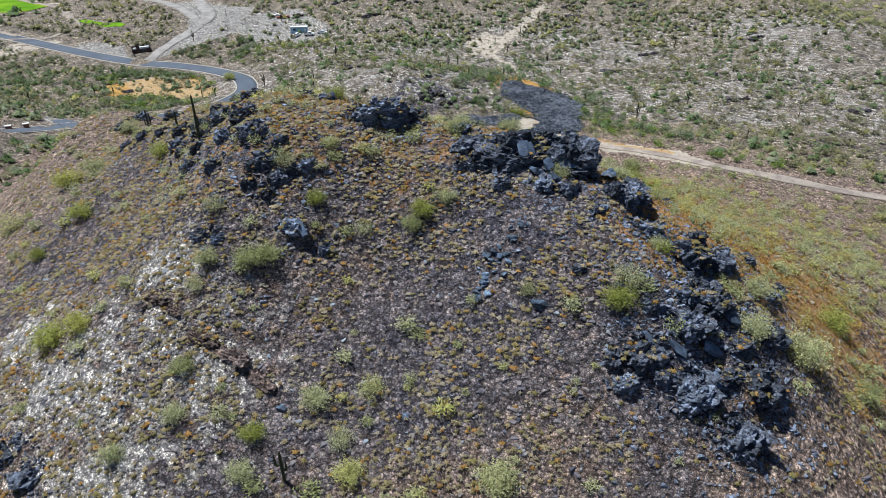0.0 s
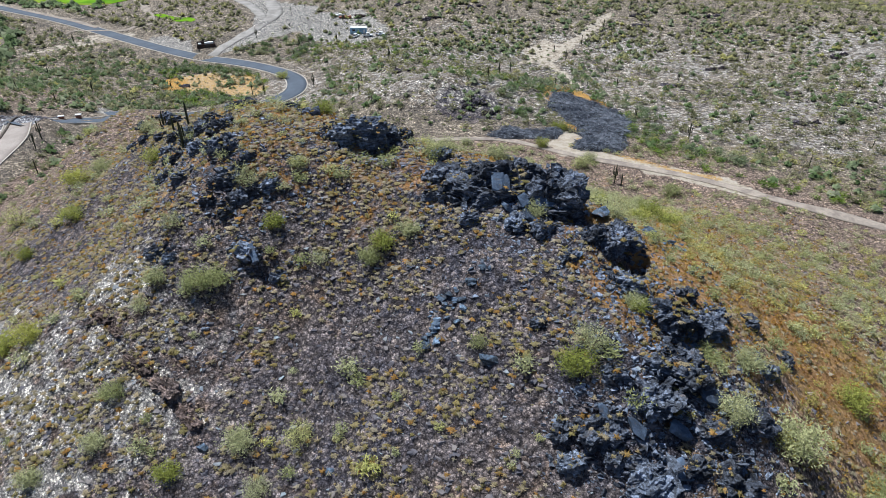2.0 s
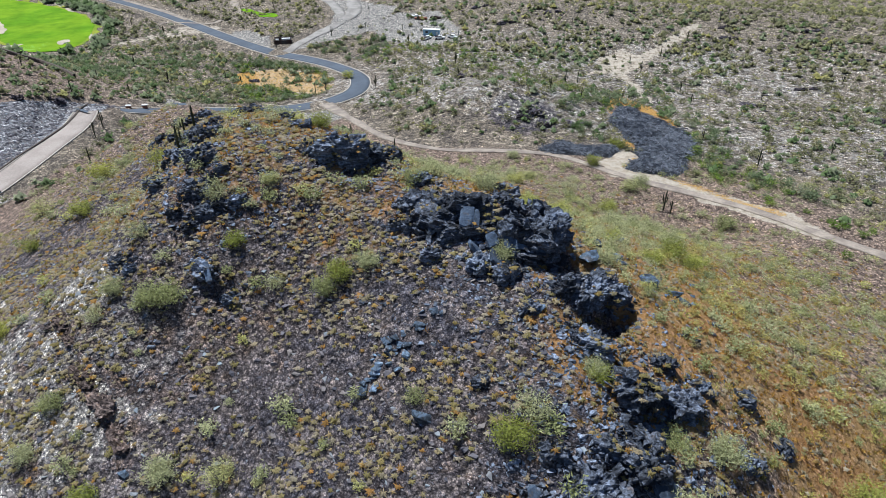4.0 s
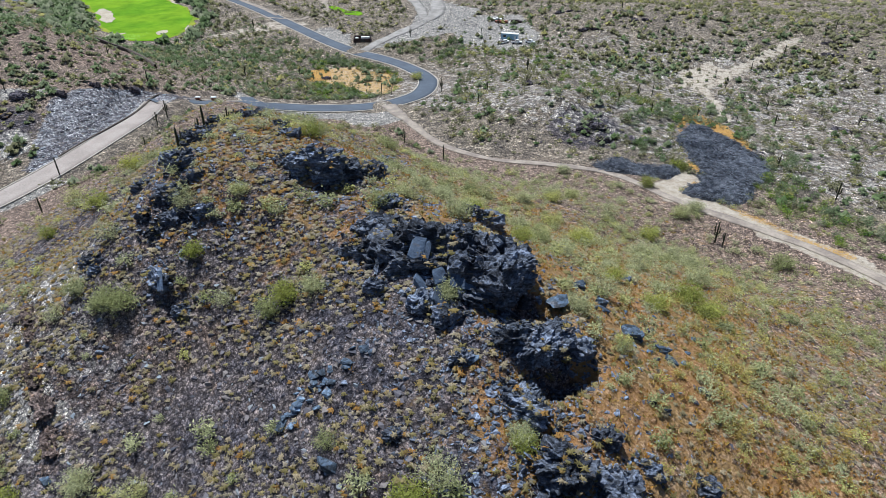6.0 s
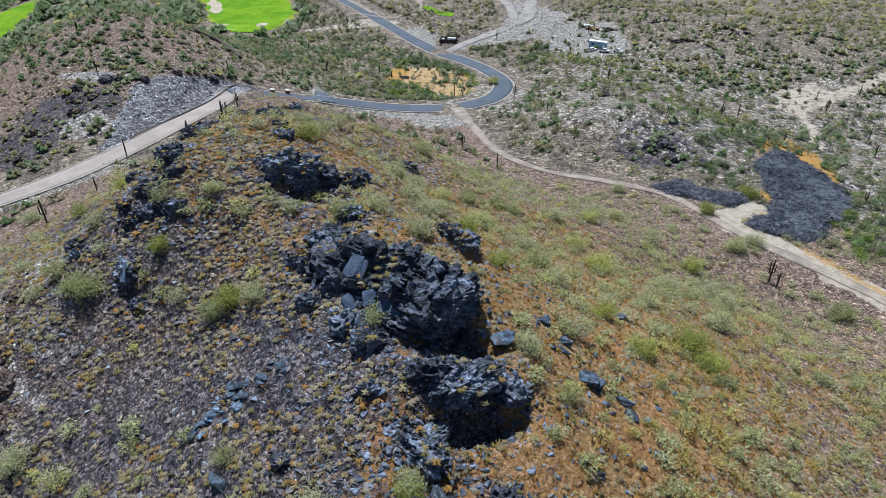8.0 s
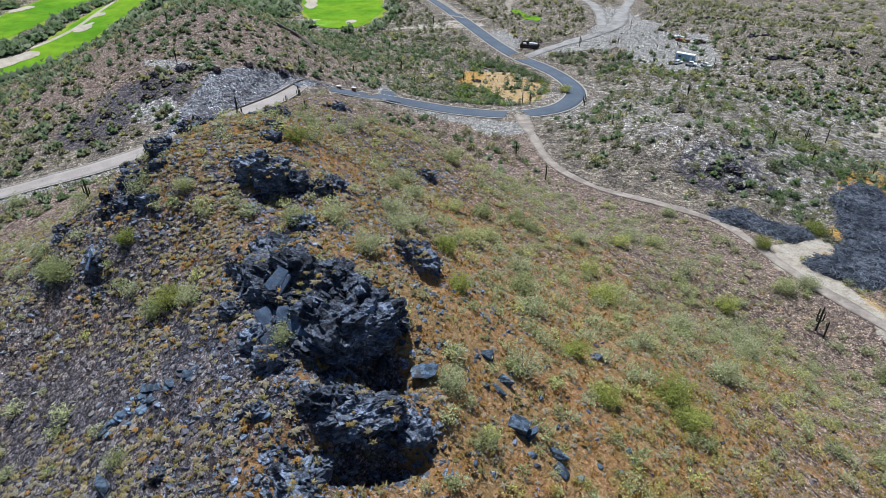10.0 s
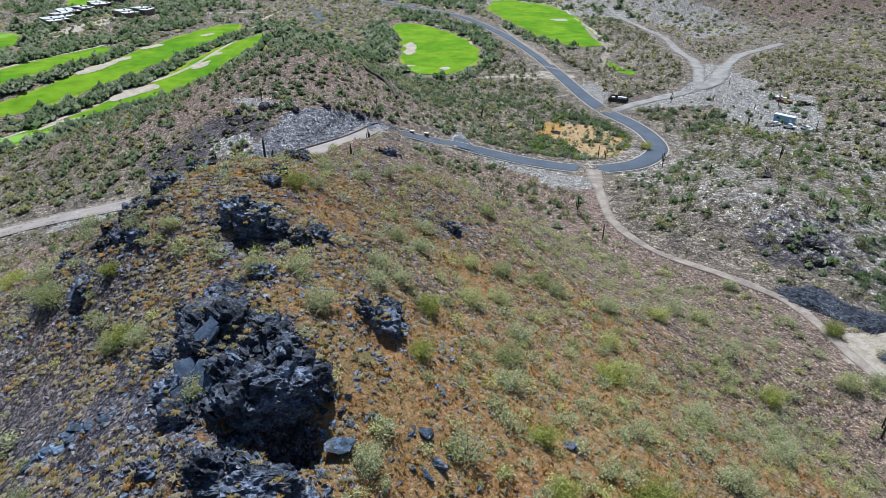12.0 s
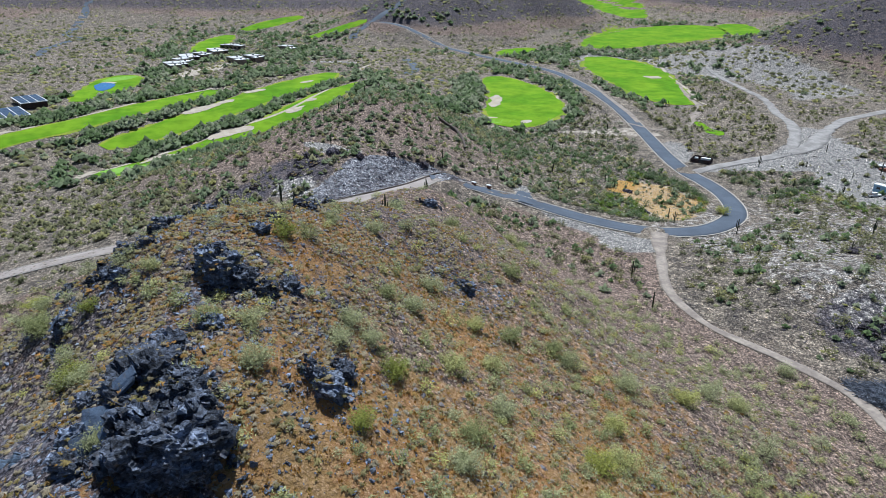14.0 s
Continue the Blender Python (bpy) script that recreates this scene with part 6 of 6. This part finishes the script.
x, y, u = spread(31000, -340, 240, -40, 520, 47, valley)
near = (y < 310) & (x > -130)
LOOSE = [bush_arrays(210 + k, 62, 0.19, 12, 0.85, twigs=False, slim=0.5)[:2] for k in range(6)]
scatter("wash_shrubs", LOOSE, x[near], y[near], 0.65 + 1.6 * u[near] ** 1.8, [VALLEY_LEAF], "olive desert shrubs beside the trail and wash", "shrub", 0.05, 46)
scatter("valley_shrubs", FAR_BUSH, x[~near], y[~near], 0.6 + 1.7 * u[~near] ** 1.8, [VALLEY_LEAF], "olive desert shrubs covering the valley floor", "shrub", 0.05, 48)
x, y, u = spread(5200, -130, 190, 150, 400, 177, lambda x, y: np.clip(valley(x, y) * (0.45 + 1.1 * fbm(x, y, 34, 3, 88)), 0, 1))
scatter("dark_shrubs", FAR_BUSH, x, y, 0.9 + 1.2 * u**1.6, [TREE_LEAF], "dark green creosote shrubs on the valley floor", "shrub", 0.05, 178)
x, y, u = spread(22000, -260, 180, 120, 400, 57, lambda x, y: valley(x, y) * 0.8)
scatter("valley_tufts", VALLEY_TUFTS, x, y, 0.35 + 0.5 * u, [VALLEY_LEAF], "low olive tufts on the valley floor", "grass", 0.05, 58)
x, y, u = spread(16000, -200, 170, 150, 400, 67, lambda x, y: np.clip(valley(x, y) * 2.2 * smooth(fbm(x, y, 24, 4, 93), 0.02, 0.4), 0, 1))
scatter("valley_stones", STONES, x, y, 0.35 + 1.5 * u**3, [PURPLE], "grey-purple stones on the valley floor", "stones", 0.1, 68)
rnd = np.random.RandomState(77)
far_r, far_a = rnd.uniform(290, 1700, 76000), np.radians(rnd.uniform(-40, 104, 76000))
x, y = 40 - np.sin(far_a) * far_r, 60 + np.cos(far_a) * far_r
ok = (rnd.rand(len(x)) < smooth(np.maximum(np.abs(x + 60) / 290, np.abs(y - 230) / 285), 0.9, 1.05) * (0.55 + 0.5 * fbm(x, y, 60, 3, 95))) & (calm(x, y) < 0.15)
x, y, u = x[ok], y[ok], rnd.rand(ok.sum())
scatter("far_shrubs", FARTHER, x, y, 1.5 + 2.2 * u**1.5, [VALLEY_LEAF], "distant olive desert scrub on plain and slopes", "shrub", 0.05, 78)


def along(rows, count, seed, out=0.0):
    """Places scattered along a line, within its half width."""
    pts = curve_through(rows, 2.0)
    rnd = np.random.RandomState(seed)
    k = rnd.randint(0, len(pts), count)
    x, y = pts[k, 0] + rnd.normal(0, 0.95, count) * pts[k, 2], pts[k, 1] + rnd.normal(0, 0.95, count) * pts[k, 2]
    ok = (calm(x, y) < 0.6) & (bare(x, y) < 0.6)
    return x[ok], y[ok]


BANDS = [
    ([(-338, 62, 4), (-347, 80, 6), (-357, 103, 6), (-371, 124, 6), (-388, 152, 7), (-408, 174, 7), (-437, 203, 8), (-470, 232, 9)], 150),
    ([(-378, 45, 4), (-391, 66, 4), (-401, 88, 4), (-418, 106, 5), (-438, 124, 5), (-462, 148, 6)], 80),
    ([(-425, 10, 8), (-443, 45, 8), (-478, 90, 9), (-505, 130, 10), (-540, 180, 12), (-575, 220, 14)], 190),
    ([(-288, 66, 7), (-283, 98, 7), (-303, 130, 7), (-330, 160, 8), (-360, 190, 8), (-390, 215, 8), (-420, 250, 8)], 160),
    ([(-312, 262, 7), (-345, 288, 8), (-390, 318, 9), (-435, 345, 9)], 130),
    ([(-255, 300, 5), (-285, 335, 6), (-325, 365, 6), (-380, 398, 8), (-440, 402, 9), (-500, 420, 14)], 150),
    ([(-250, 270, 6), (-264, 265, 5), (-240, 285, 5)], 40),
    ([(-211, 281, 7), (-185, 279, 7), (-170, 284, 6), (-155, 284, 5), (-140, 284, 4), (-126, 281, 3), (-115, 280, 2)], 75),
    ([(-156, 219, 4), (-147, 221, 5), (-134, 223, 5), (-123, 218, 4), (-113, 218, 3), (-102, 227, 3)], 35),
    ([(-204, 224, 8), (-202, 233, 9), (-185, 247, 9), (-182, 227, 8), (-231, 269, 10)], 50),
    ([(-132, 306, 2), (-124, 308, 3), (-114, 293, 3), (-107, 304, 4), (-100, 306, 4), (-110, 332, 4)], 50),
    ([(-153, 281, 3), (-140, 286, 3), (-125, 284, 3), (-110, 277, 3)], 45),
    ([(-160, 255, 8), (-135, 243, 7), (-112, 236, 6), (-96, 240, 4)], 40),
    ([(-137, 312, 4), (-120, 322, 6), (-100, 328, 6), (-82, 326, 5), (-60, 328, 5)], 40),
    ([(-180, 296, 8), (-215, 318, 8), (-255, 345, 8), (-200, 285, 10), (-230, 295, 10)], 65),
    ([(-580, 110, 18), (-630, 160, 30), (-680, 210, 30), (-640, 260, 30), (-720, 280, 30)], 220),
    ([(-480, 30, 12), (-520, 95, 14), (-600, 95, 14), (-460, 60, 8)], 90),
    ([(-500, 470, 25), (-560, 540, 25), (-520, 600, 30), (-480, 640, 30), (-560, 430, 20)], 220),
    ([(-520, 770, 25), (-600, 850, 25), (-740, 900, 30), (-840, 860, 40)], 160),
    ([(-700, 120, 20), (-780, 150, 20), (-880, 180, 20), (-930, 240, 20), (-820, 300, 20), (-760, 340, 20)], 200),
    ([(38, 240, 5), (46, 225, 5), (48, 208, 4), (44, 194, 4), (55, 180, 4), (75, 172, 5)], 60),
    ([(12, 205, 4), (8, 226, 6), (14, 244, 5), (22, 256, 6), (32, 270, 6), (40, 300, 8)], 70),
]
X, Y = zip(*[along(rows, n, 500 + k) for k, (rows, n) in enumerate(BANDS)])
x, y = np.concatenate(X), np.concatenate(Y)
u = np.random.RandomState(9).rand(len(x))
near = x > -270
scatter("mesquite_shrubs", NEAR_BUSH, x[near], y[near], 1.1 + 1.3 * u[near], [TREE_LEAF], "grey-green mesquite along the washes and the road", "shrub", 0.02, 87)
scatter("mesquite_trees", TREES, x[~near], y[~near], 2.4 + 2.6 * u[~near], [TREE_LEAF], "dark green mesquite trees along the fairways", "tree", 0.02, 88)
x, y = along([(-140, 254, 5), (-128, 240, 5), (-115, 228, 4), (-108, 236, 4), (-104, 249, 3), (-118, 242, 5), (-152, 276, 3), (-130, 284, 4), (-108, 276, 4), (-100, 246, 5), (-120, 243, 5), (-84, 318, 6), (10, 240, 6), (40, 210, 6), (52, 182, 4), (70, 158, 5), (95, 146, 5)], 420, 99)
scatter("green_shrubs", NEAR_BUSH, x, y, 0.9 + 0.9 * np.random.RandomState(4).rand(len(x)), [WASH_LEAF], "bright green shrubs along the wash and road", "shrub", 0.05, 98)


rnd = np.random.RandomState(107)
far_r, far_a = rnd.uniform(330, 1150, 26000), np.radians(rnd.uniform(-5, 104, 26000))
x, y = 40 - np.sin(far_a) * far_r, 60 + np.cos(far_a) * far_r
turf = sum(np.exp(-(np.maximum(0, nearest(x, y, pts)[0] - 18) / 14) ** 2) for pts in TURF_LINES[:5])
ok = (rnd.rand(len(x)) < np.clip(smooth(fbm(x, y, 60, 4, 97), 0.0, 0.7) * 0.6 + 0.3 * turf, 0, 1) * smooth(-x, 230, 330)) & (calm(x, y) < 0.3)
x, y, u = x[ok], y[ok], rnd.rand(ok.sum())
scatter("far_trees", [mound_arrays(130 + k, 3, 8, 0.22) for k in range(6)], x, y, 2.0 + 3.0 * u**1.5, [TREE_LEAF], "grey-green desert trees between the fairways", "tree", 0.02, 108)


# heaps of charred brush
def heap(outline, top, label, seed):
    a = np.array(outline, float)
    lo, hi = a.min(0) - 3, a.max(0) + 3
    xs, ys = np.arange(lo[0], hi[0], 0.45), np.arange(lo[1], hi[1], 0.6)
    x, y = (v.ravel() for v in np.meshgrid(xs, ys))
    w = inside(x, y, outline, seed, 3.2, 1.3)
    lift = top * w * (0.6 + 0.7 * fbm(x, y, 5, 4, seed) + 0.35 * fbm(x, y, 1.2, 2, seed + 7)) - 0.35 * (w < 0.1)
    v = np.stack([x, y, land(x, y) + lift], 1)
    nx = len(xs)
    i = (np.arange(len(ys) - 1)[:, None] * nx + np.arange(nx - 1)).ravel()
    q = np.stack([i, i + 1, i + nx + 1, i + nx], 1)
    q = q[(w[q] > 0.12).any(1)]
    base = new("brush_heap")
    tagged(base, label, "brush heap")
    part("mound", mesh_from("mound", v, q, [BURNT]), base)
    rnd = np.random.RandomState(seed)
    rooted = v[w > 0.35]
    n = int(len(rooted) * 2.2)
    c = rooted[rnd.randint(0, len(rooted), n)] + rnd.normal(0, 0.4, (n, 3)) * [1, 1, 0.2] + [0, 0, 0.1]
    turn = np.floor(rnd.rand(n) * 3) * 0.9 + rnd.normal(0, 0.5, n) + 2.5 * fbm(c[:, 0], c[:, 1], 7, 2, 5)
    a = np.stack([np.cos(turn), np.sin(turn), rnd.normal(0, 0.2, n)], 1) * rnd.uniform(0.5, 1.7, n)[:, None]
    b = np.cross(a, (0, 0, 1.0))
    b *= (rnd.uniform(0.04, 0.11, n) / (np.linalg.norm(b, axis=1) + 1e-6))[:, None]
    up = np.array([0, 0, 0.12])
    sv = np.stack([c - a - b, c - a + b, c - a + up, c + a], 1).reshape(-1, 3)
    i = np.arange(n)[:, None] * 4
    st = np.concatenate([i + [0, 1, 3], i + [1, 2, 3], i + [2, 0, 3]])
    part("dead_brush", mesh_from("dead_brush", sv, st, [STICK]), base, "tangle of grey dead sticks")


heap(HEAP_A, 1.5, "wide heap of grey charred brush and sticks", 3)
heap(HEAP_B, 1.2, "long low heap of grey charred brush", 4)
